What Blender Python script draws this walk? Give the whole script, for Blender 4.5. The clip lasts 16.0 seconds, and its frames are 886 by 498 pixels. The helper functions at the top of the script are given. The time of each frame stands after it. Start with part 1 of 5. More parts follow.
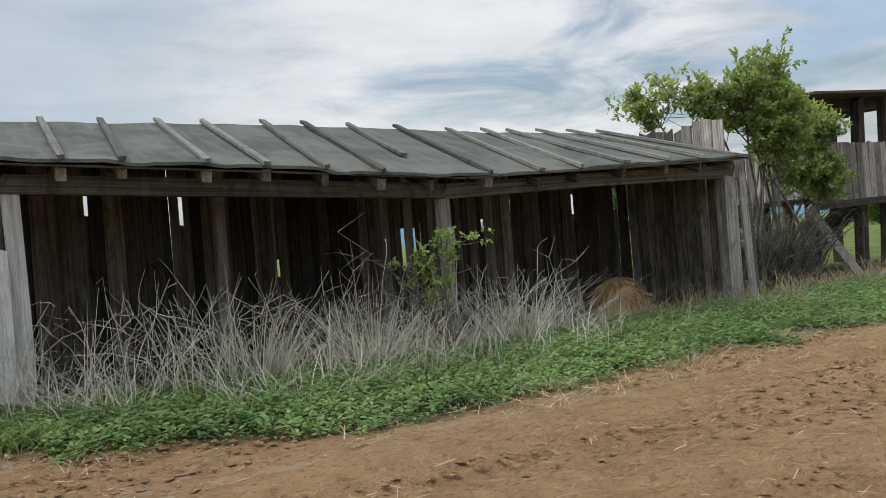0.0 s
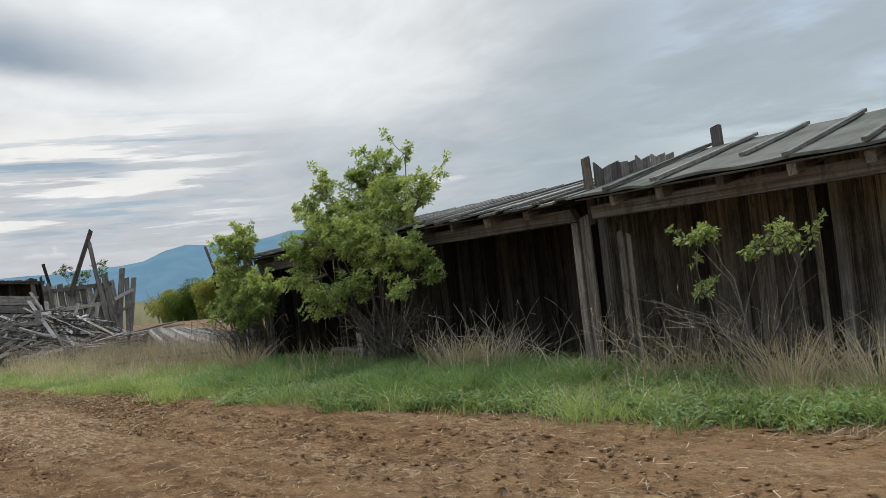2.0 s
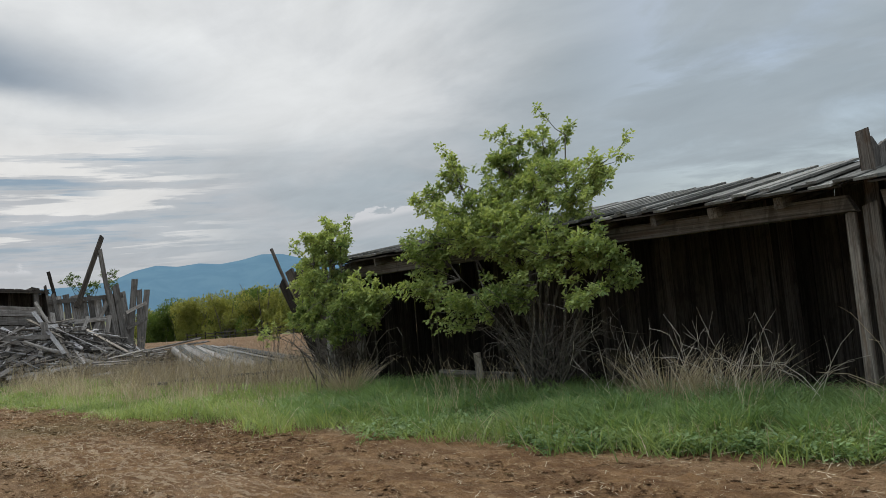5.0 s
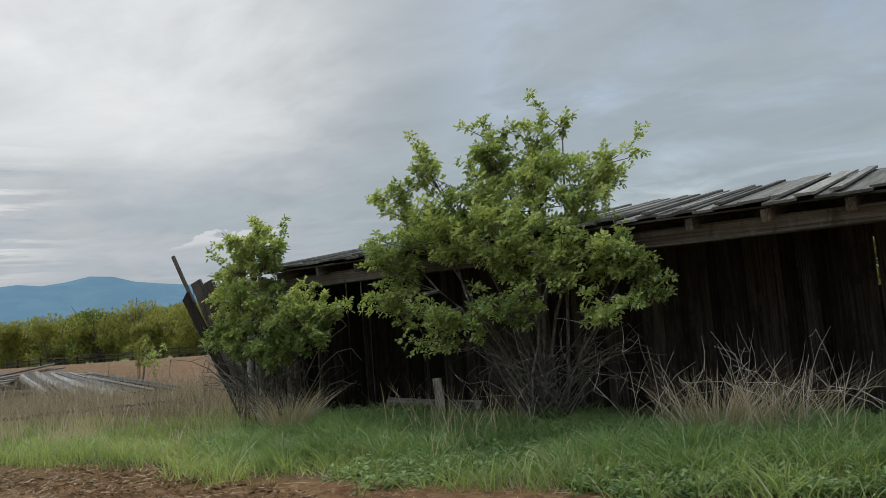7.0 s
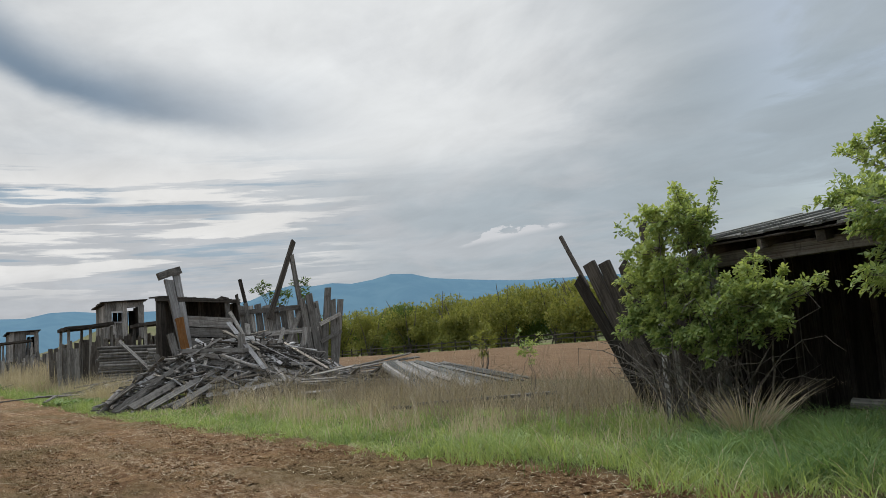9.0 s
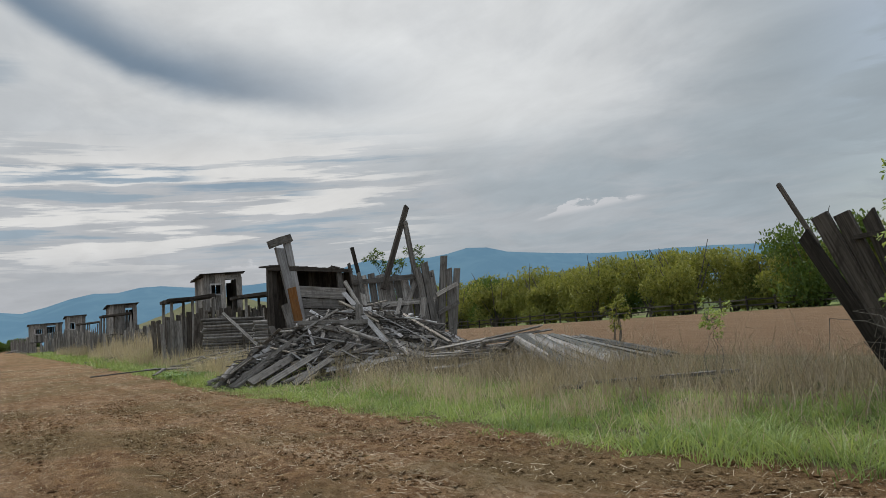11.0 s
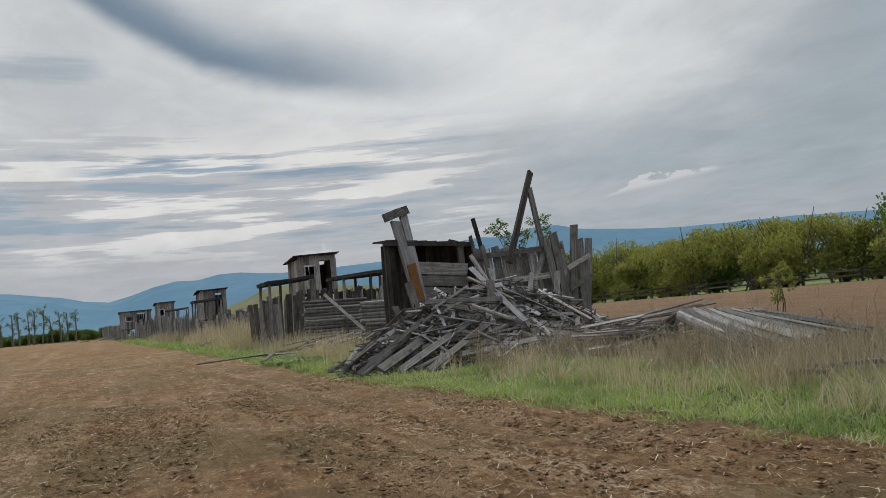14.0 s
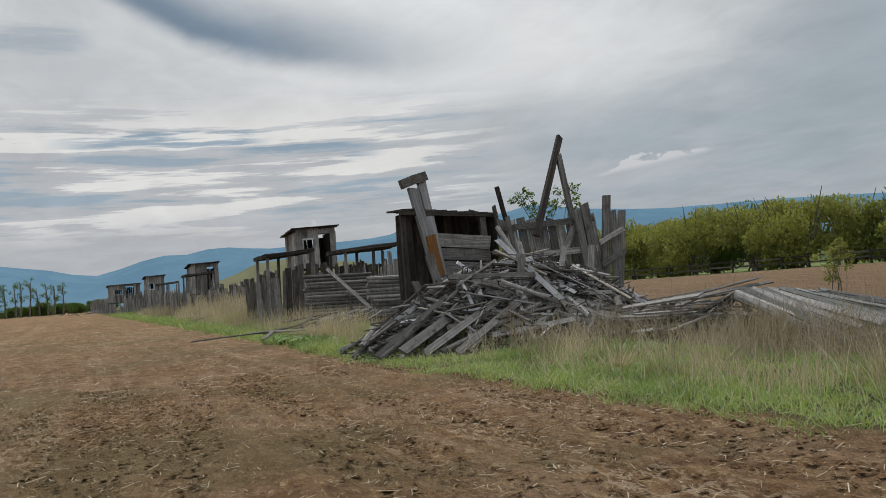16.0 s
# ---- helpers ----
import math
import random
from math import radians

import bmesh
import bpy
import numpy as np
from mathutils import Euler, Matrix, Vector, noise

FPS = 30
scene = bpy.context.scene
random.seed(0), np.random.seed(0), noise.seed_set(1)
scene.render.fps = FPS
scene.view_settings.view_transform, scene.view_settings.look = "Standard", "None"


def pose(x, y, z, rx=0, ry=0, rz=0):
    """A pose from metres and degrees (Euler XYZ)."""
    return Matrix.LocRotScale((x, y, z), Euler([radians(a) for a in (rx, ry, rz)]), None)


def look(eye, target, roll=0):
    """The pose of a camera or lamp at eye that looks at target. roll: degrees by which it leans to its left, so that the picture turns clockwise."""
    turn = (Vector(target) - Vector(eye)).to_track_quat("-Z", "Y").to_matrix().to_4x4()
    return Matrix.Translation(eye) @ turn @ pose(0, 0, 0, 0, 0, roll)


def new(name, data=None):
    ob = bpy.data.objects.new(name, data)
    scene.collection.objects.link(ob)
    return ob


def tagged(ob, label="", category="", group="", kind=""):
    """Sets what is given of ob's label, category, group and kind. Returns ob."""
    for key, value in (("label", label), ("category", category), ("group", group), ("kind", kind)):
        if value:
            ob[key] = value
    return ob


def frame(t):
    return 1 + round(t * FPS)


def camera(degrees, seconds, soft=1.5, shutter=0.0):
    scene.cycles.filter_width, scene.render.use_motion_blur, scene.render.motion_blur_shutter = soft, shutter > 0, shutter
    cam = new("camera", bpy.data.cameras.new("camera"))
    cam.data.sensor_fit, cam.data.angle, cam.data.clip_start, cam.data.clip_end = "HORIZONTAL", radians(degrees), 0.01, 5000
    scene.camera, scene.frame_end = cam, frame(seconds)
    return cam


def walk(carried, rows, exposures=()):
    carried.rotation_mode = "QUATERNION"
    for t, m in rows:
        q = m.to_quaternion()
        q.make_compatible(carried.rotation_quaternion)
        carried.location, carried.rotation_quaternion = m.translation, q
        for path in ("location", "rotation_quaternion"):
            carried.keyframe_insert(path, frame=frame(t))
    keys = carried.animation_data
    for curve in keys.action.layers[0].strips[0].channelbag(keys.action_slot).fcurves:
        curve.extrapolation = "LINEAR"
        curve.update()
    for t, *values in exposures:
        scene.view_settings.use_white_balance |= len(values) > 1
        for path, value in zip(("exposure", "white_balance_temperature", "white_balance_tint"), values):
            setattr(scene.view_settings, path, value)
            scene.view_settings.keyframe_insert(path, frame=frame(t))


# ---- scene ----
cam = camera(56.9, 16.0, 0.8)
METRES, EYE, TILT, LEAN, TURN = 20.0, 1.64, 0.0, 0.0, -30.6
ROWS = [
    (0.0, 0.0, 0.0, 0.0, -0.03, -0.38, 4.58),
    (0.5, -0.0371, -0.0187, 0.0057, 28.46, 0.06, 6.57),
    (1.0, -0.0758, -0.0407, 0.0046, 51.86, -0.46, 6.73),
    (1.5, -0.1044, -0.0624, 0.0044, 68.74, 0.15, 6.14),
    (2.0, -0.1303, -0.0846, 0.0058, 79.68, 3.2, 6.0),
    (2.5, -0.1544, -0.1084, 0.0074, 85.58, 4.71, 6.54),
    (3.0, -0.1828, -0.1316, 0.0094, 90.33, 4.75, 6.93),
    (3.5, -0.2062, -0.1532, 0.0087, 91.8, 4.04, 5.41),
    (4.0, -0.2337, -0.1704, 0.0074, 91.49, 4.02, 3.72),
    (4.5, -0.2609, -0.1865, 0.0065, 86.02, 4.6, 3.52),
    (5.0, -0.2908, -0.199, 0.0056, 77.63, 5.0, 4.6),
    (7.5, -0.4368, -0.2742, 0.0076, 66.55, 6.07, 4.32),
    (8.0, -0.4635, -0.2925, 0.0091, 70.73, 4.99, 4.61),
    (8.5, -0.4903, -0.3092, 0.0096, 78.99, 5.22, 4.9),
    (9.0, -0.5144, -0.3284, 0.0102, 86.47, 7.03, 4.08),
    (9.5, -0.5371, -0.3452, 0.0116, 89.33, 7.45, 3.45),
    (12.0, -0.6631, -0.433, 0.015, 94.68, 4.87, 4.84),
    (12.5, -0.6786, -0.4457, 0.0164, 97.28, 5.74, 4.62),
    (13.0, -0.6922, -0.4621, 0.0176, 97.56, 5.12, 4.94),
    (13.5, -0.7121, -0.4766, 0.0163, 97.03, 4.75, 5.19),
    (14.0, -0.7316, -0.4924, 0.0179, 96.85, 4.58, 5.18),
    (14.5, -0.7533, -0.507, 0.0184, 96.68, 4.34, 5.3),
    (15.0, -0.7793, -0.5186, 0.0198, 98.21, 4.27, 4.94),
    (15.5, -0.8039, -0.5334, 0.0187, 98.11, 3.03, 4.54),
    (16.0, -0.8286, -0.545, 0.0199, 96.1, 2.96, 4.46),
]
walk(cam, [(t, pose(0, 0, EYE, TILT, LEAN, TURN) @ pose(METRES * x, METRES * y, METRES * z, 90 + pitch, roll, yaw)) for t, x, y, z, yaw, pitch, roll in ROWS],
     exposures=[(0.0, 0.2), (0.5, 0.34), (1.0, 0.5), (1.6, 0.48), (2.0, 0.16), (2.4, 0.04), (4.0, -0.06), (6.0, -0.03), (7.5, 0.0), (8.5, 0.07), (9.5, -0.12), (12.0, -0.17), (16.0, -0.15)])

# ---- world, sun and exposure ----
def skyway(az, el):
    a, e = radians(az), radians(el)
    return Vector((-math.sin(a) * math.cos(e), math.cos(a) * math.cos(e), math.sin(e)))


SUN_AZ, SUN_EL = 52.0, 54.0
sun = new("sun", bpy.data.lights.new("sun", "SUN"))
sun.data.energy, sun.data.angle, sun.data.color = 1.7, radians(32), (1.0, 0.96, 0.9)
sun.matrix_world = look(skyway(SUN_AZ, SUN_EL) * 50, (0, 0, 0))


class Nodes:
    """Short hand for node trees."""

    def __init__(self, tree):
        self.tree = tree
        tree.nodes.clear()

    def add(self, kind):
        return self.tree.nodes.new(kind)

    def link(self, a, b):
        self.tree.links.new(a, b)

    def put(self, socket, value):
        if isinstance(value, bpy.types.NodeSocket):
            self.link(value, socket)
        else:
            socket.default_value = value

    def math(self, op, a, b=0.0, clamp=False):
        n = self.add("ShaderNodeMath")
        n.operation, n.use_clamp = op, clamp
        self.put(n.inputs[0], a)
        self.put(n.inputs[1], b)
        return n.outputs[0]

    def vec(self, op, a, b=(0, 0, 0)):
        n = self.add("ShaderNodeVectorMath")
        n.operation = op
        self.put(n.inputs[0], a)
        self.put(n.inputs[1], b)
        return n.outputs["Value"] if op in ("DOT_PRODUCT", "LENGTH") else n.outputs["Vector"]

    def noise(self, where, scale, detail=4.0, rough=0.55, distort=0.0):
        n = self.add("ShaderNodeTexNoise")
        self.put(n.inputs["Vector"], where)
        n.inputs["Scale"].default_value, n.inputs["Detail"].default_value = scale, detail
        n.inputs["Roughness"].default_value, n.inputs["Distortion"].default_value = rough, distort
        return n.outputs["Fac"]

    def ramp(self, value, *stops):
        """Stops of (place, number or colour)."""
        n = self.add("ShaderNodeValToRGB")
        self.put(n.inputs[0], value)
        e = n.color_ramp.elements
        while len(e) < len(stops):
            e.new(0.5)
        for el, (at, c) in zip(e, stops):
            el.position = at
            el.color = (c, c, c, 1) if isinstance(c, (int, float)) else (*c, 1)
        return n.outputs[0]

    def mix(self, f, a, b, blend="MIX"):
        n = self.add("ShaderNodeMix")
        n.data_type, n.blend_type = "RGBA", blend
        self.put(n.inputs["Factor"], f)
        for s, v in ((n.inputs[6], a), (n.inputs[7], b)):
            self.put(s, (*v, 1) if isinstance(v, tuple) and len(v) == 3 else v)
        return n.outputs[2]

    def step(self, value, lo, hi):
        n = self.add("ShaderNodeMapRange")
        n.interpolation_type = "SMOOTHSTEP"
        self.put(n.inputs[0], value)
        n.inputs[1].default_value, n.inputs[2].default_value = lo, hi
        return n.outputs[0]


def make_world():
    w = bpy.data.worlds.new("sky")
    scene.world = w
    w.use_nodes = True
    k = Nodes(w.node_tree)
    sky = k.add("ShaderNodeTexSky")
    sky.sky_type, sky.sun_disc = "NISHITA", False
    sky.sun_elevation, sky.sun_rotation = radians(SUN_EL), radians(-SUN_AZ)
    sky.air_density, sky.dust_density = 1.2, 2.0
    way = k.add("ShaderNodeTexCoord").outputs["Generated"]
    sep = k.add("ShaderNodeSeparateXYZ")
    k.link(way, sep.inputs[0])
    up = k.math("MAXIMUM", sep.outputs[2], 0.0)
    # bearing and height in degrees
    az = k.math("MULTIPLY", k.math("ARCTAN2", k.math("MULTIPLY", sep.outputs[0], -1.0), sep.outputs[1]), 57.2958)
    el = k.math("MULTIPLY", k.math("ARCSINE", up), 57.2958)

    def pair(a, b, s=0.0):
        n = k.add("ShaderNodeCombineXYZ")
        k.put(n.inputs[0], a)
        k.put(n.inputs[1], b)
        n.inputs[2].default_value = s
        return n.outputs[0]

    def span(value, a, b, c, d):
        """Rises from a to b, falls from c to d."""
        return k.math("MULTIPLY", k.step(value, a, b), k.math("SUBTRACT", 1.0, k.step(value, c, d)))

    inv = k.math("DIVIDE", 1.0, k.math("ADD", up, 0.10))
    plane = pair(k.math("MULTIPLY", sep.outputs[0], inv), k.math("MULTIPLY", sep.outputs[1], inv))
    big = k.noise(plane, 0.42, 4, 0.5, 0.7)
    fine = k.noise(plane, 1.25, 8, 0.6, 0.5)
    dens = k.math("ADD", k.math("MULTIPLY", big, 0.45), k.math("MULTIPLY", fine, 0.55))
    cover = k.step(dens, 0.34, 0.52)
    thick = k.noise(k.vec("ADD", plane, (3.7, 1.2, 0.4)), 0.62, 7, 0.58, 0.8)
    grey = k.step(thick, 0.40, 0.62)
    glow = k.math("MAXIMUM", k.vec("DOT_PRODUCT", way, tuple(skyway(62, 25))), 0.0)
    near = k.math("POWER", glow, 20.0)
    west = k.step(k.vec("DOT_PRODUCT", way, tuple(skyway(84, 16))), 0.72, 0.96)
    white = k.mix(near, k.mix(west, (0.56, 0.59, 0.62), (0.695, 0.715, 0.725)), (0.80, 0.82, 0.83))
    dull = k.mix(near, k.mix(west, (0.33, 0.39, 0.44), (0.50, 0.535, 0.57)), (0.52, 0.54, 0.57))
    cloud = k.mix(k.math("MULTIPLY", grey, 0.68), white, dull)
    # a calm grey sheet under twelve degrees, with long layers in the west
    low = k.math("SUBTRACT", 1.0, k.step(k.math("ADD", el, k.math("MULTIPLY", big, 4.0)), 12.0, 17.5))
    sheet = k.mix(k.step(az, 50.0, 74.0), (0.37, 0.43, 0.475), (0.475, 0.50, 0.53))
    sheet = k.mix(k.math("MULTIPLY", k.step(fine, 0.42, 0.62), 0.45), sheet, (0.545, 0.555, 0.58))
    cloud = k.mix(k.math("MULTIPLY", k.math("MULTIPLY", low, k.step(az, 12.0, 34.0)), 0.9), cloud, sheet)
    slant = k.math("ADD", el, k.math("MULTIPLY", az, 0.012))
    layers = k.noise(pair(k.math("MULTIPLY", az, 0.06), k.math("MULTIPLY", slant, 0.8), 2.6), 1.0, 9, 0.6, 0.12)
    reach = k.math("MULTIPLY", k.step(az, 58.0, 68.0), span(el, 3.5, 7.5, 11.5, 15.0))
    gaps = k.math("MULTIPLY", reach, k.math("SUBTRACT", 1.0, k.step(layers, 0.38, 0.47)))
    cloud = k.mix(k.math("MULTIPLY", gaps, 0.9), cloud, (0.33, 0.42, 0.50))
    lit = k.math("MULTIPLY", reach, k.step(layers, 0.50, 0.56))
    cloud = k.mix(k.math("MULTIPLY", lit, 0.9), cloud, (0.82, 0.815, 0.80))
    # two blue rifts under the bank, with torn edges
    tear = k.math("MULTIPLY", k.math("SUBTRACT", layers, 0.5), 4.5)
    tilt = k.math("ADD", el, tear)
    rift = k.math("MULTIPLY", span(tilt, 11.1, 11.5, 11.75, 12.1), span(az, 76.0, 79.0, 87.0, 92.0))
    rift = k.math("MAXIMUM", rift, k.math("MULTIPLY", span(tilt, 10.0, 10.3, 10.5, 10.8), span(az, 68.0, 72.0, 77.0, 80.0)))
    cloud = k.mix(k.math("MULTIPLY", rift, 0.85), cloud, (0.27, 0.37, 0.47))
    # one long dark bank that arches over the west, sharp below and soft above
    f = k.math("DIVIDE", k.math("SUBTRACT", az, 56.0), 40.0)
    rim = k.ramp(f, *[((a - 56.0) / 40.0, e / 30.0) for a, e in ((60, 15.1), (66, 15.2), (70, 15.4), (74, 16.0), (78, 16.6), (81.5, 17.7), (84, 19.1), (87, 20.7), (92, 24.0))])
    over = k.math("SUBTRACT", el, k.math("MULTIPLY", rim, 30.0))
    over = k.math("ADD", over, k.math("MULTIPLY", k.math("SUBTRACT", fine, 0.5), 2.2))
    band = k.math("MULTIPLY", span(over, -0.9, 0.9, 1.0, 5.4), k.step(az, 57.0, 81.0))
    cloud = k.mix(k.math("MULTIPLY", band, 0.95), cloud, (0.18, 0.25, 0.335))
    smudge = k.math("MULTIPLY", span(tilt, 16.8, 17.6, 17.9, 18.8), span(az, 87.0, 89.5, 93.0, 97.0))
    cloud = k.mix(k.math("MULTIPLY", smudge, 0.6), cloud, (0.34, 0.41, 0.48))
    # a blue-grey veil over the north
    veil = k.step(k.vec("DOT_PRODUCT", way, tuple(skyway(20, 16))), 0.90, 0.985)
    cloud = k.mix(k.math("MULTIPLY", veil, k.math("ADD", 0.6, k.math("MULTIPLY", fine, 0.3))), cloud, (0.325, 0.385, 0.425))
    # brighter cloud in the east with blue on both sides
    ragged = k.math("ADD", az, k.math("MULTIPLY", k.math("SUBTRACT", fine, 0.5), 34.0))
    cloud = k.mix(k.math("MULTIPLY", span(ragged, -50.0, -44.0, -24.0, -10.0), 0.75), cloud, (0.80, 0.81, 0.82))
    cloud = k.mix(k.math("MULTIPLY", span(ragged, -17.0, -8.0, -2.0, 10.0), 0.55), cloud, (0.42, 0.51, 0.60))
    cloud = k.mix(k.math("MULTIPLY", k.math("MULTIPLY", span(ragged, -66.0, -58.0, -54.0, -48.0), span(el, 7.0, 10.5, 14.0, 18.0)), 0.7), cloud, (0.33, 0.48, 0.66))
    # small bright puffs
    puff = k.noise(pair(k.math("MULTIPLY", az, 0.5), el), 1.1, 6, 0.6, 0.2)
    for a0, a1, e0, rise, tall in ((45.8, 55.0, 7.1, 0.125, 1.15), (73.2, 76.2, 5.1, 0.0, 0.8)):
        base = k.math("ADD", k.math("MULTIPLY", k.math("SUBTRACT", a1, az), rise), e0)
        h = k.math("SUBTRACT", el, base)
        body = span(az, a0, a0 + 0.4 * (a1 - a0), a0 + 0.6 * (a1 - a0), a1)
        top = k.math("MULTIPLY", k.math("MULTIPLY", k.step(puff, 0.3, 0.75), body), tall)
        inside = k.math("MULTIPLY", k.step(h, -0.35, 0.1), k.step(k.math("SUBTRACT", top, h), 0.0, 0.22))
        cloud = k.mix(k.math("MULTIPLY", k.math("MULTIPLY", inside, k.step(body, 0.0, 0.25)), 0.8), cloud, (0.68, 0.69, 0.715))
    haze = k.math("SUBTRACT", 1.0, k.step(up, 0.02, 0.17))
    cloud = k.mix(k.math("MULTIPLY", k.math("SUBTRACT", 1.0, k.step(el, 1.5, 7.0)), 0.65), cloud, (0.46, 0.475, 0.505))
    wisps = k.noise(k.vec("MULTIPLY", plane, (1.0, 1.6, 1.0)), 2.2, 7, 0.6, 0.4)
    cloud = k.mix(1.0, cloud, k.ramp(wisps, (0.3, 0.93), (0.7, 1.07)), "MULTIPLY")
    # an overcast sky is brightest overhead
    cloud = k.mix(1.0, cloud, k.ramp(up, (0.0, 0.25), (0.42, 0.25), (0.72, 0.7), (1.0, 1.0)), "MULTIPLY")
    bg1, bg2 = k.add("ShaderNodeBackground"), k.add("ShaderNodeBackground")
    k.link(sky.outputs[0], bg1.inputs[0])
    bg1.inputs[1].default_value = 0.1
    k.link(cloud, bg2.inputs[0])
    bg2.inputs[1].default_value = 4.0
    m = k.add("ShaderNodeMixShader")
    whole = k.math("MAXIMUM", k.step(az, 20.0, 40.0), k.math("MAXIMUM", band, haze))
    k.link(k.math("MAXIMUM", k.math("MULTIPLY", cover, 0.9), whole), m.inputs[0])
    k.link(bg1.outputs[0], m.inputs[1])
    k.link(bg2.outputs[0], m.inputs[2])
    k.link(m.outputs[0], k.add("ShaderNodeOutputWorld").inputs[0])


make_world()


# ---- materials ----
def material(name):
    m = bpy.data.materials.new(name)
    m.use_nodes = True
    k = Nodes(m.node_tree)
    out = k.add("ShaderNodeOutputMaterial")
    p = k.add("ShaderNodeBsdfPrincipled")
    k.link(p.outputs[0], out.inputs[0])
    return m, k, p, out


def bump(k, p, height, strength, distance):
    b = k.add("ShaderNodeBump")
    k.put(b.inputs["Height"], height)
    b.inputs["Strength"].default_value, b.inputs["Distance"].default_value = strength, distance
    k.link(b.outputs[0], p.inputs["Normal"])


def wood(name, dark, light, stain, moss=0.0):
    """Weathered boards: grain along the local z of a board, tone by the board."""
    m, k, p, _ = material(name)
    tc = k.add("ShaderNodeTexCoord").outputs["Object"]
    info = k.add("ShaderNodeObjectInfo").outputs["Random"]
    shift = k.add("ShaderNodeCombineXYZ")
    k.link(k.math("MULTIPLY", info, 37.0), shift.inputs[0])
    k.link(k.math("MULTIPLY", info, 91.0), shift.inputs[2])
    at = k.vec("ADD", tc, shift.outputs[0])
    grain = k.noise(k.vec("MULTIPLY", at, (4.0, 1.5, 0.9)), 2.4, 8, 0.7, 0.3)
    blot = k.noise(k.vec("MULTIPLY", at, (1.3, 1.0, 2.6)), 1.7, 4, 0.6, 0.4)
    world = k.noise(k.add("ShaderNodeNewGeometry").outputs["Position"], 9.0, 5, 0.6)
    col = k.mix(k.step(grain, 0.32, 0.68), dark, light)
    col = k.mix(k.math("MULTIPLY", k.step(blot, 0.48, 0.72), 0.65), col, stain)
    if moss:
        col = k.mix(k.math("MULTIPLY", k.step(world, 0.52, 0.7), moss), col, (0.10, 0.115, 0.06))
    smear = k.noise(k.vec("MULTIPLY", k.add("ShaderNodeNewGeometry").outputs["Position"], (3.0, 3.0, 1.1)), 2.4, 6, 0.65, 0.6)
    col = k.mix(k.math("MULTIPLY", k.step(smear, 0.5, 0.66), 0.7), col, dark)
    col = k.mix(k.math("MULTIPLY", k.math("SUBTRACT", 1.0, k.step(smear, 0.34, 0.44)), 0.45), col, light)
    tone = k.ramp(info, (0.0, 0.42), (0.5, 0.88), (0.8, 1.15), (1.0, 1.6))
    col = k.mix(1.0, col, tone, "MULTIPLY")
    k.link(col, p.inputs["Base Color"])
    p.inputs["Roughness"].default_value = 0.88
    p.inputs["Specular IOR Level"].default_value = 0.08
    bump(k, p, k.math("ADD", grain, k.math("MULTIPLY", world, 0.4)), 0.7, 0.012)
    return m


WOOD_INNER = wood("shed_boards", (0.10, 0.087, 0.072), (0.50, 0.445, 0.375), (0.06, 0.048, 0.038), 0.25)
WOOD_GREY = wood("grey_boards", (0.12, 0.11, 0.10), (0.36, 0.34, 0.315), (0.16, 0.135, 0.11))
WOOD_POST = wood("silver_posts", (0.33, 0.32, 0.315), (0.62, 0.615, 0.615), (0.33, 0.30, 0.275))
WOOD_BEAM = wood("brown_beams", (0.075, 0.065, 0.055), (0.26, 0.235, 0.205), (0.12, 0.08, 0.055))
WOOD_ROOF = wood("roof_boards", (0.10, 0.10, 0.09), (0.27, 0.265, 0.25), (0.12, 0.12, 0.10), 0.3)
# near-black boards; inside sheds, under roofs and in lofts the colour carries shade
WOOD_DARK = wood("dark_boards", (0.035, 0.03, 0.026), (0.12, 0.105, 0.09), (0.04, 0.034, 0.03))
WOOD_RAW = wood("split_wood", (0.36, 0.15, 0.05), (0.52, 0.27, 0.11), (0.28, 0.16, 0.09))


def felt():
    m, k, p, _ = material("roofing_felt")
    at = k.add("ShaderNodeNewGeometry").outputs["Position"]
    fine = k.noise(at, 60, 3, 0.6)
    blot = k.noise(at, 1.1, 6, 0.6, 0.5)
    streak = k.noise(k.vec("MULTIPLY", at, (6.0, 0.7, 0.7)), 1.6, 5, 0.6)
    col = k.mix(k.step(blot, 0.35, 0.68), (0.075, 0.079, 0.070), (0.14, 0.142, 0.128))
    col = k.mix(k.math("MULTIPLY", k.step(streak, 0.45, 0.72), 0.5), col, (0.175, 0.175, 0.16))
    col = k.mix(k.math("MULTIPLY", fine, 0.35), col, (0.07, 0.075, 0.07))
    k.link(col, p.inputs["Base Color"])
    p.inputs["Roughness"].default_value = 0.95
    p.inputs["Specular IOR Level"].default_value = 0.08
    bump(k, p, k.math("ADD", fine, k.math("MULTIPLY", blot, 2.0)), 0.4, 0.01)
    return m


FELT = felt()


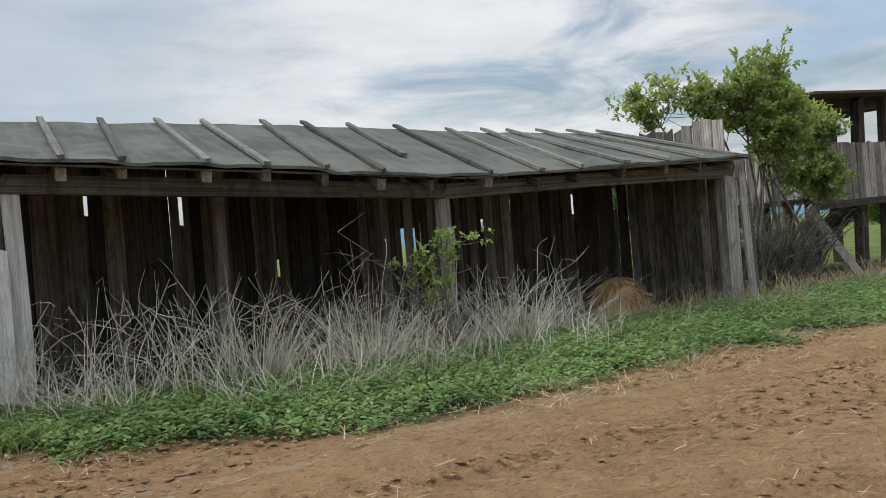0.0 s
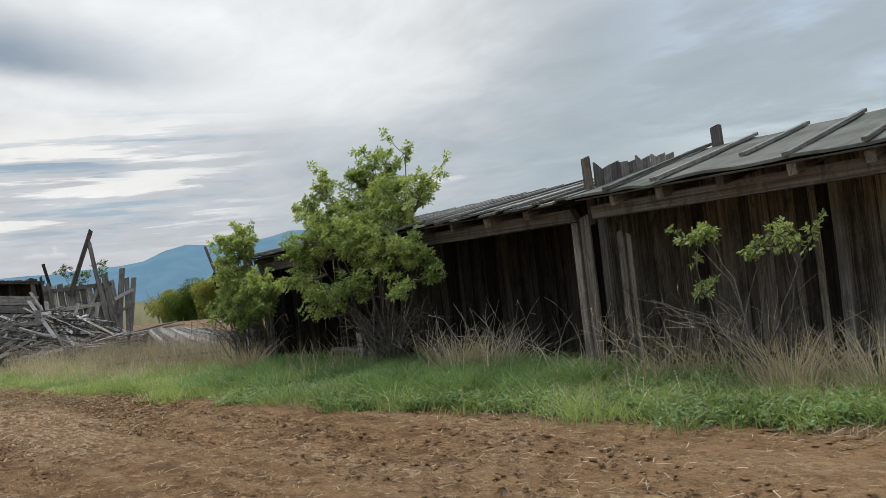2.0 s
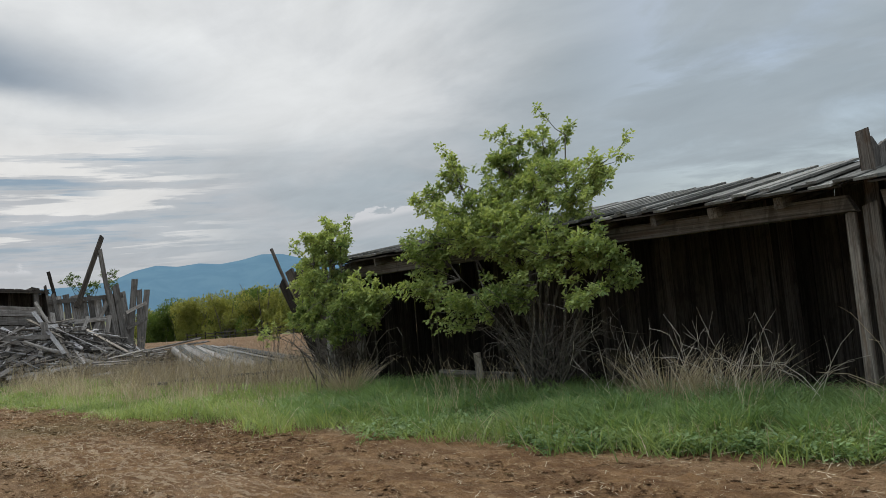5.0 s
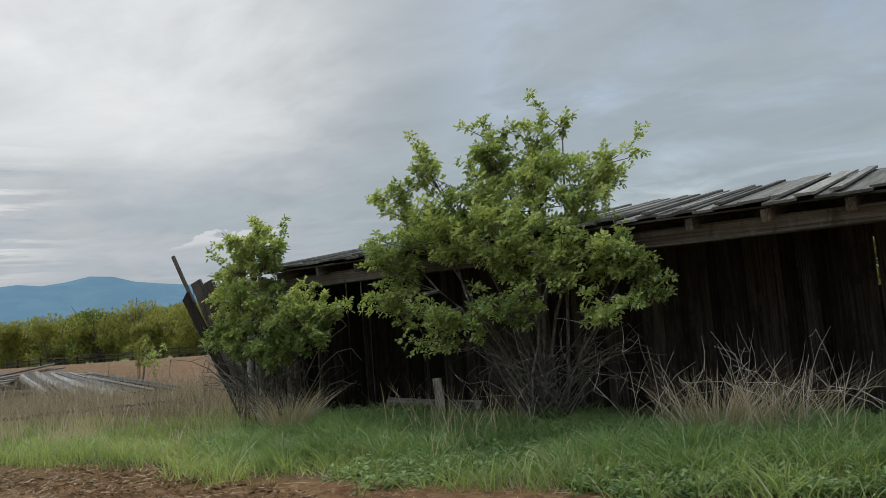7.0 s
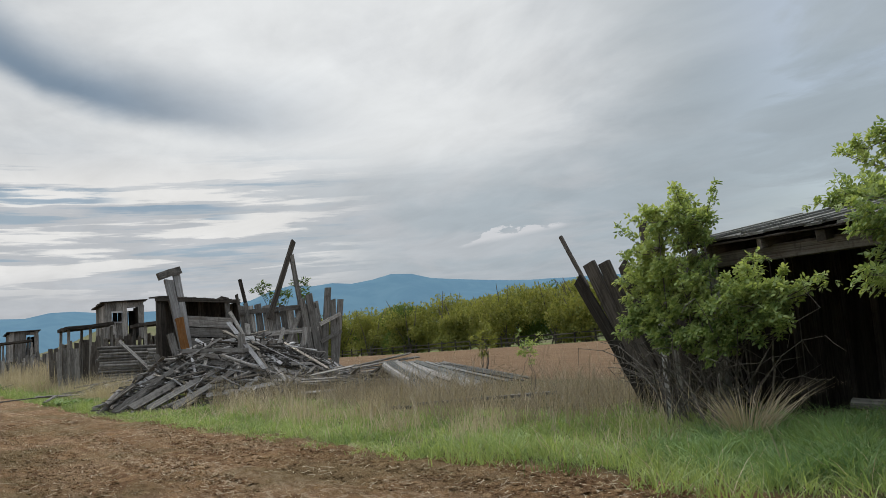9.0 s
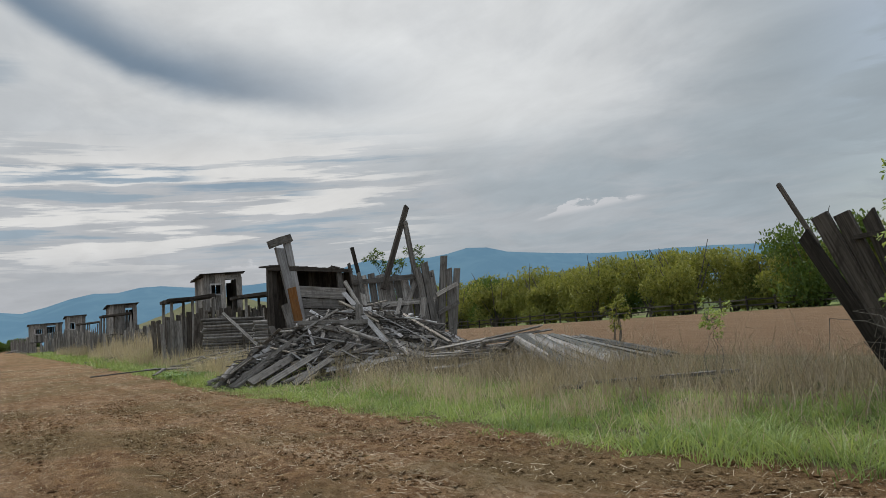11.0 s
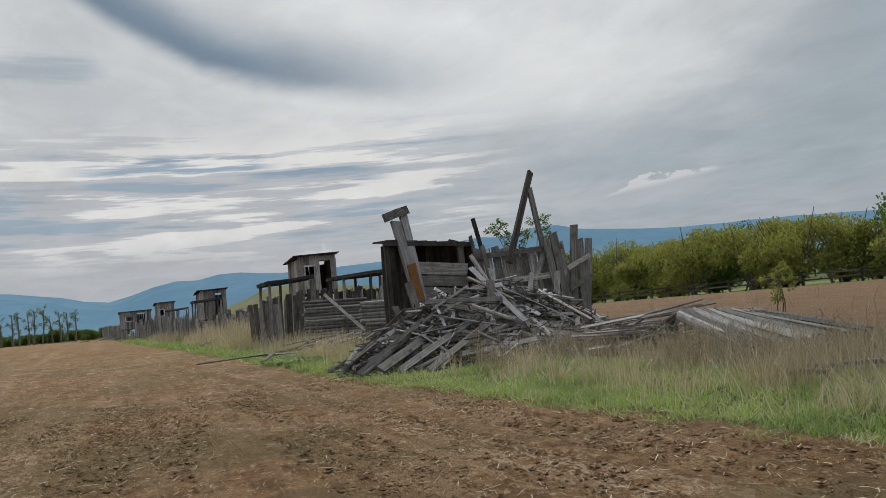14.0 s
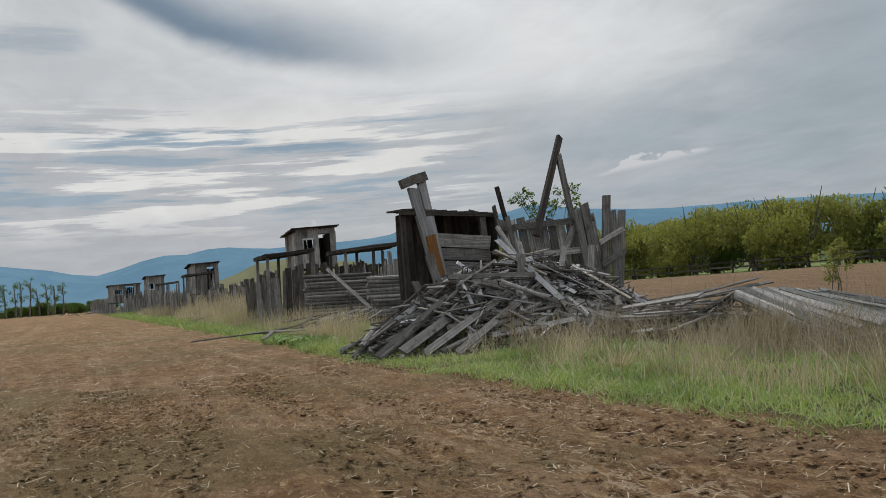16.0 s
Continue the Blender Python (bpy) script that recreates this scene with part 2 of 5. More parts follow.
def ground_material():
    """Bare tilled soil, a grass bank with litter, stubble behind, meadow far off."""
    m, k, p, _ = material("soil_and_turf")
    at = k.add("ShaderNodeNewGeometry").outputs["Position"]
    sep = k.add("ShaderNodeSeparateXYZ")
    k.link(at, sep.inputs[0])
    x, y = sep.outputs[0], sep.outputs[1]
    n1 = k.noise(at, 0.5, 5, 0.55, 0.3)
    n2 = k.noise(at, 3.2, 6, 0.62, 0.2)
    n3 = k.noise(at, 34.0, 5, 0.75)
    rows = k.noise(k.vec("MULTIPLY", at, (0.35, 3.4, 1.0)), 1.0, 5, 0.6, 0.3)
    soil = k.mix(k.step(n2, 0.36, 0.66), (0.155, 0.082, 0.036), (0.285, 0.165, 0.077))
    soil = k.mix(k.math("MULTIPLY", k.step(rows, 0.48, 0.68), 0.65), soil, (0.33, 0.215, 0.12))
    soil = k.mix(k.math("MULTIPLY", k.step(n1, 0.52, 0.72), 0.45), soil, (0.35, 0.235, 0.145))
    # a paler soil tone blended in towards the east
    dry = k.math("MULTIPLY", k.step(x, -12.0, 0.0), k.math("ADD", 0.3, k.math("MULTIPLY", n2, 0.5)))
    soil = k.mix(dry, soil, (0.50, 0.315, 0.17))
    n4 = k.noise(k.vec("MULTIPLY", at, (0.75, 1.3, 1.0)), 9.5, 6, 0.7, 0.5)
    soil = k.mix(k.math("MULTIPLY", k.step(n4, 0.56, 0.64), 0.42), soil, (0.08, 0.041, 0.019))
    soil = k.mix(k.math("MULTIPLY", k.math("SUBTRACT", 1.0, k.step(n4, 0.37, 0.44)), 0.6), soil, (0.50, 0.355, 0.20))
    soil = k.mix(k.math("MULTIPLY", k.step(n3, 0.55, 0.66), 0.42), soil, (0.10, 0.053, 0.026))
    # pale crusted plates, in bands along the way of the plough
    plates = k.noise(k.vec("MULTIPLY", at, (0.8, 1.9, 1.0)), 6.5, 7, 0.62, 0.8)
    lanes = k.noise(k.vec("MULTIPLY", at, (0.05, 0.9, 1.0)), 1.0, 3, 0.5, 0.2)
    crust = k.math("MULTIPLY", k.step(plates, 0.50, 0.57), k.math("ADD", 0.08, k.math("MULTIPLY", k.step(lanes, 0.52, 0.64), 0.7)))
    soil = k.mix(crust, soil, (0.44, 0.325, 0.21))
    grit = k.noise(at, 17.0, 6, 0.72, 0.6)
    soil = k.mix(k.math("MULTIPLY", k.step(grit, 0.57, 0.64), 0.45), soil, (0.085, 0.045, 0.022))
    soil = k.mix(k.math("MULTIPLY", k.math("SUBTRACT", 1.0, k.step(grit, 0.33, 0.41)), 0.5), soil, (0.48, 0.33, 0.20))
    # a thin green flush of weeds on the open track
    flush = k.math("MULTIPLY", k.math("SUBTRACT", 1.0, k.step(x, -22.0, -14.0)), k.step(k.noise(at, 0.33, 5, 0.6), 0.46, 0.62))
    soil = k.mix(k.math("MULTIPLY", flush, 0.6), soil, (0.15, 0.112, 0.05))
    turf = k.mix(k.step(n2, 0.4, 0.62), (0.075, 0.085, 0.03), (0.17, 0.125, 0.07))
    turf = k.mix(k.math("MULTIPLY", n3, 0.4), turf, (0.05, 0.045, 0.025))
    stub = k.mix(k.step(rows, 0.35, 0.65), (0.16, 0.095, 0.05), (0.225, 0.143, 0.08))
    stub = k.mix(k.math("MULTIPLY", k.step(n2, 0.5, 0.7), 0.4), stub, (0.17, 0.115, 0.06))
    lea = k.mix(k.step(n1, 0.4, 0.6), (0.10, 0.15, 0.035), (0.17, 0.19, 0.06))
    wob = k.math("MULTIPLY", k.math("SUBTRACT", n1, 0.5), 2.2)
    wob = k.math("ADD", wob, k.math("MULTIPLY", k.math("SUBTRACT", n2, 0.5), 0.9))
    yy = k.math("ADD", y, wob)
    tag = k.add("ShaderNodeAttribute")
    tag.attribute_name = "bank"
    bank = tag.outputs["Fac"]
    col = k.mix(k.step(k.math("ADD", bank, k.math("MULTIPLY", wob, 0.45)), -0.15, 0.35), soil, turf)
    col = k.mix(k.step(yy, 15.0, 16.5), col, stub)
    # right of the sheds a meadow begins behind
    col = k.mix(k.step(yy, 57.0, 60.0), col, lea)
    east = k.math("MULTIPLY", k.step(x, 9.0, 12.0), k.step(yy, 12.0, 14.0))
    col = k.mix(east, col, lea)
    k.link(col, p.inputs["Base Color"])
    p.inputs["Roughness"].default_value = 0.95
    p.inputs["Specular IOR Level"].default_value = 0.15
    n3 = k.math("ADD", k.math("MULTIPLY", n3, 0.7), k.math("MULTIPLY", grit, 0.9))
    h = k.math("ADD", k.math("MULTIPLY", n4, -0.9), k.math("ADD", k.math("MULTIPLY", n2, 0.8), k.math("MULTIPLY", n3, -0.45)))
    bump(k, p, h, 1.0, 0.13)
    return m


SOIL = ground_material()


def leafy(name, a, b, through_light=0.4, rough=0.55):
    """Leaves and blades: tone by the single leaf, and light that shines through."""
    m, k, p, out = material(name)
    rnd = k.add("ShaderNodeNewGeometry").outputs["Random Per Island"]
    at = k.add("ShaderNodeNewGeometry").outputs["Position"]
    patch = k.noise(at, 0.9, 3, 0.55)
    f = k.math("ADD", k.math("MULTIPLY", rnd, 0.6), k.math("MULTIPLY", k.step(patch, 0.35, 0.65), 0.4))
    col = k.mix(f, a, b)
    k.link(col, p.inputs["Base Color"])
    p.inputs["Roughness"].default_value = rough
    p.inputs["Specular IOR Level"].default_value = 0.3
    t = k.add("ShaderNodeBsdfTranslucent")
    k.link(k.mix(1.0, col, (1.25, 1.2, 0.7), "MULTIPLY"), t.inputs[0])
    mx = k.add("ShaderNodeMixShader")
    mx.inputs[0].default_value = through_light
    k.link(p.outputs[0], mx.inputs[1])
    k.link(t.outputs[0], mx.inputs[2])
    k.link(mx.outputs[0], out.inputs[0])
    return m


LEAF = leafy("shrub_leaves", (0.105, 0.18, 0.058), (0.46, 0.53, 0.205), 0.42)
LEAF_DEEP = leafy("deep_leaves", (0.055, 0.10, 0.022), (0.13, 0.185, 0.045))
NETTLE = leafy("low_weeds", (0.085, 0.16, 0.06), (0.25, 0.36, 0.14), 0.36)
DEAD = leafy("grey_dead_stems", (0.19, 0.15, 0.105), (0.46, 0.39, 0.295), 0.2, 0.8)
HAY = leafy("brown_hay", (0.30, 0.18, 0.08), (0.66, 0.45, 0.24), 0.15, 0.85)
GRASS = leafy("fresh_grass", (0.105, 0.175, 0.05), (0.39, 0.47, 0.185), 0.4)
STRAW = leafy("dry_stems", (0.29, 0.235, 0.16), (0.63, 0.535, 0.395), 0.2, 0.8)
STRAW_GREY = leafy("bleached_stems", (0.40, 0.365, 0.31), (0.74, 0.70, 0.63), 0.2, 0.8)
HEDGE = leafy("hedge_leaves", (0.12, 0.145, 0.035), (0.34, 0.34, 0.10), 0.45)


def bark():
    m, k, p, _ = material("bark")
    at = k.add("ShaderNodeNewGeometry").outputs["Position"]
    n = k.noise(k.vec("MULTIPLY", at, (1.0, 1.0, 0.25)), 38, 5, 0.65)
    k.link(k.mix(k.step(n, 0.35, 0.65), (0.055, 0.048, 0.04), (0.18, 0.16, 0.135)), p.inputs["Base Color"])
    p.inputs["Roughness"].default_value = 0.9
    bump(k, p, n, 0.6, 0.01)
    return m


BARK = bark()


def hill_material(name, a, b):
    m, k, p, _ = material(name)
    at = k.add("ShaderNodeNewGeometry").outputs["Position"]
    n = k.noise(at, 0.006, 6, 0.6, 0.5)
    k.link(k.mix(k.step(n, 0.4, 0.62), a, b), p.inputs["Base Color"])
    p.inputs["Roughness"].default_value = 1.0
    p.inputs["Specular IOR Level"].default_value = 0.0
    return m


# the blue of aerial haze is put into the mountains' base colour
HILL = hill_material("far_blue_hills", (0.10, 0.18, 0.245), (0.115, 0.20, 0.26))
SLOPE = hill_material("green_slopes", (0.09, 0.115, 0.055), (0.16, 0.15, 0.09))


# ---- helpers for building ----
WORLD = {}


def thing(name, at, label, category, group="", kind=""):
    ob = new(name)
    ob.empty_display_size = 0.2
    ob.location = at
    WORLD[ob] = Matrix.Translation(at)
    return tagged(ob, label, category, group, kind)


def hang(ob, parent, m):
    """Put ob under parent at the pose m of the world."""
    WORLD[ob] = m
    if parent:
        ob.parent = parent
        ob.matrix_parent_inverse = WORLD[parent].inverted()
    ob.matrix_basis = m
    return ob


def mesh_of(name, verts, faces, mat, smooth=False):
    me = bpy.data.meshes.new(name)
    me.from_pydata([tuple(v) for v in verts] if not isinstance(verts, np.ndarray) else verts.tolist(), [], faces if isinstance(faces, list) else faces.tolist())
    me.materials.append(mat)
    if smooth:
        me.polygons.foreach_set("use_smooth", [True] * len(me.polygons))
    me.update()
    return me


def part(name, me, parent, label="", m=None):
    ob = hang(new(name, me), parent, m or Matrix())
    return tagged(ob, label)


def board_mesh(mat, seed, log=False):
    """A unit board or log along z with worn, uneven ends and a slight warp."""
    r = random.Random(seed)
    if log:
        ring = [(0.5 * math.cos(a) * r.uniform(0.92, 1.08), 0.5 * math.sin(a) * r.uniform(0.92, 1.08)) for a in [i * math.pi / 4 for i in range(8)]]
        rows = 3
    else:
        c = 0.44
        ring = [(-0.5, -c), (-0.48, -0.5), (0.48, -0.5), (0.5, -c), (0.5, c), (0.48, 0.5), (-0.48, 0.5), (-0.5, c)]
        rows = 3
    verts, faces = [], []
    n = len(ring)
    cut0, cut1, notch = r.uniform(-0.02, 0.02), r.uniform(-0.03, 0.03), r.uniform(-0.015, 0.015)
    for i in range(rows):
        z = i / (rows - 1)
        dx, dy, s = r.uniform(-0.06, 0.06), r.uniform(-0.15, 0.15), r.uniform(0.93, 1.05)
        for x, y in ring:
            end = (cut0 * x if i == 0 else (cut1 * x * 1.5 + notch * abs(x)) if i == rows - 1 else 0)
            verts.append((x * s + dx, y + dy, z + end))
    for i in range(rows - 1):
        for j in range(n):
            a, b = i * n + j, i * n + (j + 1) % n
            faces.append((a, b, b + n, a + n))
    faces.append(tuple(range(n))[::-1])
    faces.append(tuple(range((rows - 1) * n, rows * n)))
    return mesh_of("board", verts, faces, mat)


BOARDS = {}
PICK = random.Random(5)


def board(parent, p0, p1, w, t, face, mat=WOOD_GREY, name="plank", label="", log=False):
    """A board from p0 to p1, w wide and t thick, its flat side towards face."""
    key = (mat.name, log, PICK.randrange(7))
    if key not in BOARDS:
        BOARDS[key] = board_mesh(mat, hash_of(key), log)
    p0, p1 = Vector(p0), Vector(p1)
    z = p1 - p0
    length = z.length
    z = z / length
    y = Vector(face)
    y = y - y.dot(z) * z
    if y.length < 1e-4:
        y = z.orthogonal()
    y.normalize()
    x = y.cross(z)
    m = Matrix(((x.x * w, y.x * t, z.x * length, p0.x), (x.y * w, y.y * t, z.y * length, p0.y), (x.z * w, y.z * t, z.z * length, p0.z), (0, 0, 0, 1)))
    ob = hang(new(name, BOARDS[key]), parent, m)
    return tagged(ob, label)


def hash_of(key):
    return sum(ord(c) * (i + 3) for i, c in enumerate(key[0])) + (50000 if key[1] else 0) + key[2] * 977


def smooth(v, lo, hi):
    f = min(max((v - lo) / (hi - lo), 0.0), 1.0)
    return f * f * (3 - 2 * f)


def lerp(v, *stops):
    """A line through stops of (place, value)."""
    if v <= stops[0][0]:
        return stops[0][1]
    for (a, fa), (b, fb) in zip(stops, stops[1:]):
        if v <= b:
            return fa + (fb - fa) * (v - a) / (b - a)
    return stops[-1][1]


def lie(x, y):
    """The height of the ground, without clods."""
    if x > 4:
        h = 0.2
    elif x > -4:
        h = 0.2 + 0.058 * ((4 - x) / 8) ** 2
    else:
        h = 0.2 - 0.0145 * max(x, -300.0)
    h += 0.12 * smooth(y, 5.4, 8.0) + 0.45 * smooth(y, 6.0, 10.0) * smooth(-x, 38, 62)
    far = lerp(x, (-300, 1.75), (-60, 1.6), (-10, 0.9), (20, 0.3))
    return h + (far - h) * smooth(y, 14, 60)


def edge(x):
    """Where the bare soil ends and the grass bank begins."""
    return lerp(x, (-200, 3.4), (-90, 4.3), (-47, 4.8), (-37, 4.5), (-29, 4.95), (-22, 5.3), (-18, 5.5), (-13, 5.8), (-8, 6.4), (-4, 6.9), (0, 6.95), (3, 5.75), (7, 6.1), (14, 5.9))


# ---- ground ----
def axis(lo, hi, fine, grow, end_lo, end_hi):
    mid = list(np.arange(lo, hi, fine))
    left, right = [], []
    d, v = fine, lo
    while v > end_lo:
        d *= grow
        v -= d
        left.append(v)
    d, v = fine, hi
    while v < end_hi:
        d *= grow
        v += d
        right.append(v)
    return left[::-1] + mid + right


def build_ground():
    xs = axis(-32.0, 10.0, 0.085, 1.09, -2600, 2600)
    ys = axis(-2.6, 6.6, 0.075, 1.12, -2600, 2600)
    verts = []
    for x in xs:
        near = smooth(x, -60, -35)
        for y in ys:
            z = lie(x, y)
            if near > 0 and -12 < y < 16:
                p = Vector((x, y, 0))
                rough = 1 - 0.6 * smooth(y, 5.5, 6.2)
                clod = noise.noise(p * 4.5) * 0.026 + max(0.0, noise.noise(p * 10 + Vector((9, 2, 0)))) * 0.045
                furrow = noise.noise(Vector((x * 0.22, y * 2.1, 3.3))) * 0.07 + math.sin(y * 2.6 + noise.noise(Vector((x * 0.1, 0, 5))) * 1.2) * 0.016
                z += near * rough * (clod + furrow)
            verts.append((x, y, z))
    n = len(ys)
    faces = [(i * n + j, (i + 1) * n + j, (i + 1) * n + j + 1, i * n + j + 1) for i in range(len(xs) - 1) for j in range(n - 1)]
    me = mesh_of("ground", verts, faces, SOIL, True)
    me.attributes.new("bank", "FLOAT", "POINT").data.foreach_set("value", [y - edge(x) for x, y, z in verts])
    ob = new("ground", me)
    tagged(ob, "brown tilled soil with a grassy bank and stubble field", "ground", kind="structure")


build_ground()


def build_hills():
    """Blue mountain ridges, by bearing and height in degrees, three kilometres off."""
    def ridge(name, dist, stops, mat, label, rough, depth):
        verts, faces = [], []
        n = 260
        for i in range(n + 1):
            az = stops[0][0] + (stops[-1][0] - stops[0][0]) * i / n
            el = lerp(az, *stops) + rough * noise.noise(Vector((az * 0.45, dist * 0.01, 1))) + rough * 0.4 * noise.noise(Vector((az * 1.7, 3, 1)))
            d = skyway(az, 0)
            h = dist * math.tan(radians(max(el, -0.3)))
            for f, g in ((0.0, 1.0), (0.35, 0.72), (0.7, 0.3), (1.0, -0.15)):
                q = d * (dist - depth * f * (1 + 0.25 * noise.noise(Vector((az * 0.9, f * 3, 7)))))
                verts.append((q.x, q.y, h * g if g > 0 else -30))
        for i in range(n):
            for j in range(3):
                a = i * 4 + j
                faces.append((a, a + 4, a + 5, a + 1))
        ob = new(name, mesh_of(name, verts, faces, mat, True))
        tagged(ob, label, "hills", kind="structure")

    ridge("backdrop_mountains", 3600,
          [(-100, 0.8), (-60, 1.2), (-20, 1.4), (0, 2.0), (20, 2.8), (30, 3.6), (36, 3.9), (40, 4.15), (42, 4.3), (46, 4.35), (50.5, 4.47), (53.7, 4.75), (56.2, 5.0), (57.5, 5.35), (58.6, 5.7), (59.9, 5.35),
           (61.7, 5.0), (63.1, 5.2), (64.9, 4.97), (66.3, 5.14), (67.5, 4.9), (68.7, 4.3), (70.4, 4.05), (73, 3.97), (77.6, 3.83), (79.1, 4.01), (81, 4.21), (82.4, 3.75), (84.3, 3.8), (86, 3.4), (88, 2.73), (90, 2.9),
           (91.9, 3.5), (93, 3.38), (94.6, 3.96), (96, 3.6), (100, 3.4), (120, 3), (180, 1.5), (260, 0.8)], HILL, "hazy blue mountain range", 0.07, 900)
    ridge("backdrop_slopes", 420, [(20, 0.4), (30, 1.2), (37, 2.6), (40, 2.4), (43, 1.4), (50, 0.9), (66, 0.9), (72, 2.6), (76, 3.3), (79, 2.9), (82, 1.8), (87, 0.9), (92, 0.5), (96, 0.2)], SLOPE, "green and tan meadow slopes", 0.15, 170)


build_hills()


# ---- sheds ----
FRONT, BACK = 8.7, 11.05


def tilted_roof(parent, x0, x1, eave, ridge, seed, label):
    """A sheet of felt over the rafters, with laps, sag, a ragged front edge and thickness."""
    r = random.Random(seed)
    nx, ny = int((x1 - x0) / 0.12), 15
    verts, faces = [], []
    for i in range(nx + 1):
        x = x0 + (x1 - x0) * i / nx
        rag = 0.035 * noise.noise(Vector((x * 3.1, seed, 0))) + 0.05 * max(0, noise.noise(Vector((x * 1.2, seed, 4))) - 0.15)
        for j in range(ny):
            f = j / (ny - 1)
            y = FRONT - 0.34 + rag * (1 - f) + (BACK + 0.22 - FRONT + 0.34) * f
            z = eave(x) + 0.03 + (ridge(x) - eave(x)) * f
            z += 0.016 * noise.noise(Vector((x * 1.5, y * 1.3, seed))) - 0.03 * math.sin(math.pi * ((x - x0) % 1.0)) * 0.5
            z += 0.012 * ((f * 3.0) % 1.0 < 0.07)
            if j == 0:
                z -= 0.05 * max(0, noise.noise(Vector((x * 2.3, seed, 8))))
            verts.append((x, y, z))
    n = len(verts)
    verts += [(x, y, z - 0.035) for x, y, z in verts]
    for i in range(nx):
        for j in range(ny - 1):
            a = i * ny + j
            faces.append((a, a + ny, a + ny + 1, a + 1))
            faces.append((n + a, n + a + 1, n + a + ny + 1, n + a + ny))
        a, b = i * ny, (i + 1) * ny
        faces.append((a, n + a, n + b, b))
        a, b = a + ny - 1, b + ny - 1
        faces.append((a, b, n + b, n + a))
    for i in (0, nx):
        for j in range(ny - 1):
            a = i * ny + j
            faces.append((a, a + 1, n + a + 1, n + a))
    part("roof_sheet", mesh_of("roof_sheet", verts, faces, FELT), parent, label)


def wall_boards(parent, x0, x1, top, seed, chinks=(), mat=WOOD_INNER):
    """The rear wall: rough upright boards of uneven width; chinks are slits of (place, foot, head, width)."""
    r = random.Random(seed)
    x, side, open_left = x0, 1, False
    slits = sorted(chinks)
    while x < x1 - 0.05:
        w = r.choice((0.1, 0.14, 0.17, 0.2, 0.24, 0.29)) * r.uniform(0.9, 1.1)
        slit = slits[0] if slits and slits[0][0] < x + w + 0.06 else None
        w = min(w, x1 - x) if slit is None else max(slit[0] - slit[3] / 2 - x, 0.06)
        c = x + w / 2
        side = -side
        y = BACK + 0.016 * side + r.uniform(-0.004, 0.004)
        tight = slit is not None or open_left
        lean = 0.0 if tight else r.uniform(-0.02, 0.02)
        h = top(c) - r.choice((0.0, 0.0, 0.02, 0.05))
        # dark boards mixed in at random deepen the interior's shade by colour
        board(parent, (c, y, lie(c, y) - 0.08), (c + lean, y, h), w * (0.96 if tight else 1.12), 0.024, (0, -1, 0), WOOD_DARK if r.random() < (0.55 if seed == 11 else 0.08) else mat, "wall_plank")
        x += w - 0.018
        open_left = slit is not None
        if slit:
            slits.pop(0)
            xs, z0, z1, g = slit
            yb = BACK + 0.06
            board(parent, (xs, yb, lie(xs, yb) - 0.08), (xs, yb, z0), 0.2, 0.02, (0, -1, 0), mat, "cover_strip")
            if z1 < top(xs) - 0.08:
                board(parent, (xs, yb, z1), (xs, yb, top(xs)), 0.2, 0.02, (0, -1, 0), mat, "cover_strip")
            x = xs + g / 2


def end_wall(parent, x, eave, ridge, seed, mat=WOOD_INNER, y0=FRONT + 0.1):
    r = random.Random(seed)
    y = y0
    while y < BACK - 0.02:
        w = r.uniform(0.15, 0.24)
        f = (y - FRONT + 0.3) / (BACK - FRONT + 0.5)
        z1 = eave(x) + (ridge(x) - eave(x)) * f - 0.06
        board(parent, (x, y + w / 2, lie(x, y) - 0.06), (x + r.uniform(-0.01, 0.01), y + w / 2 + r.uniform(-0.02, 0.02), z1), w, 0.03, (1, 0, 0), mat, "wall_plank")
        y += w + 0.008


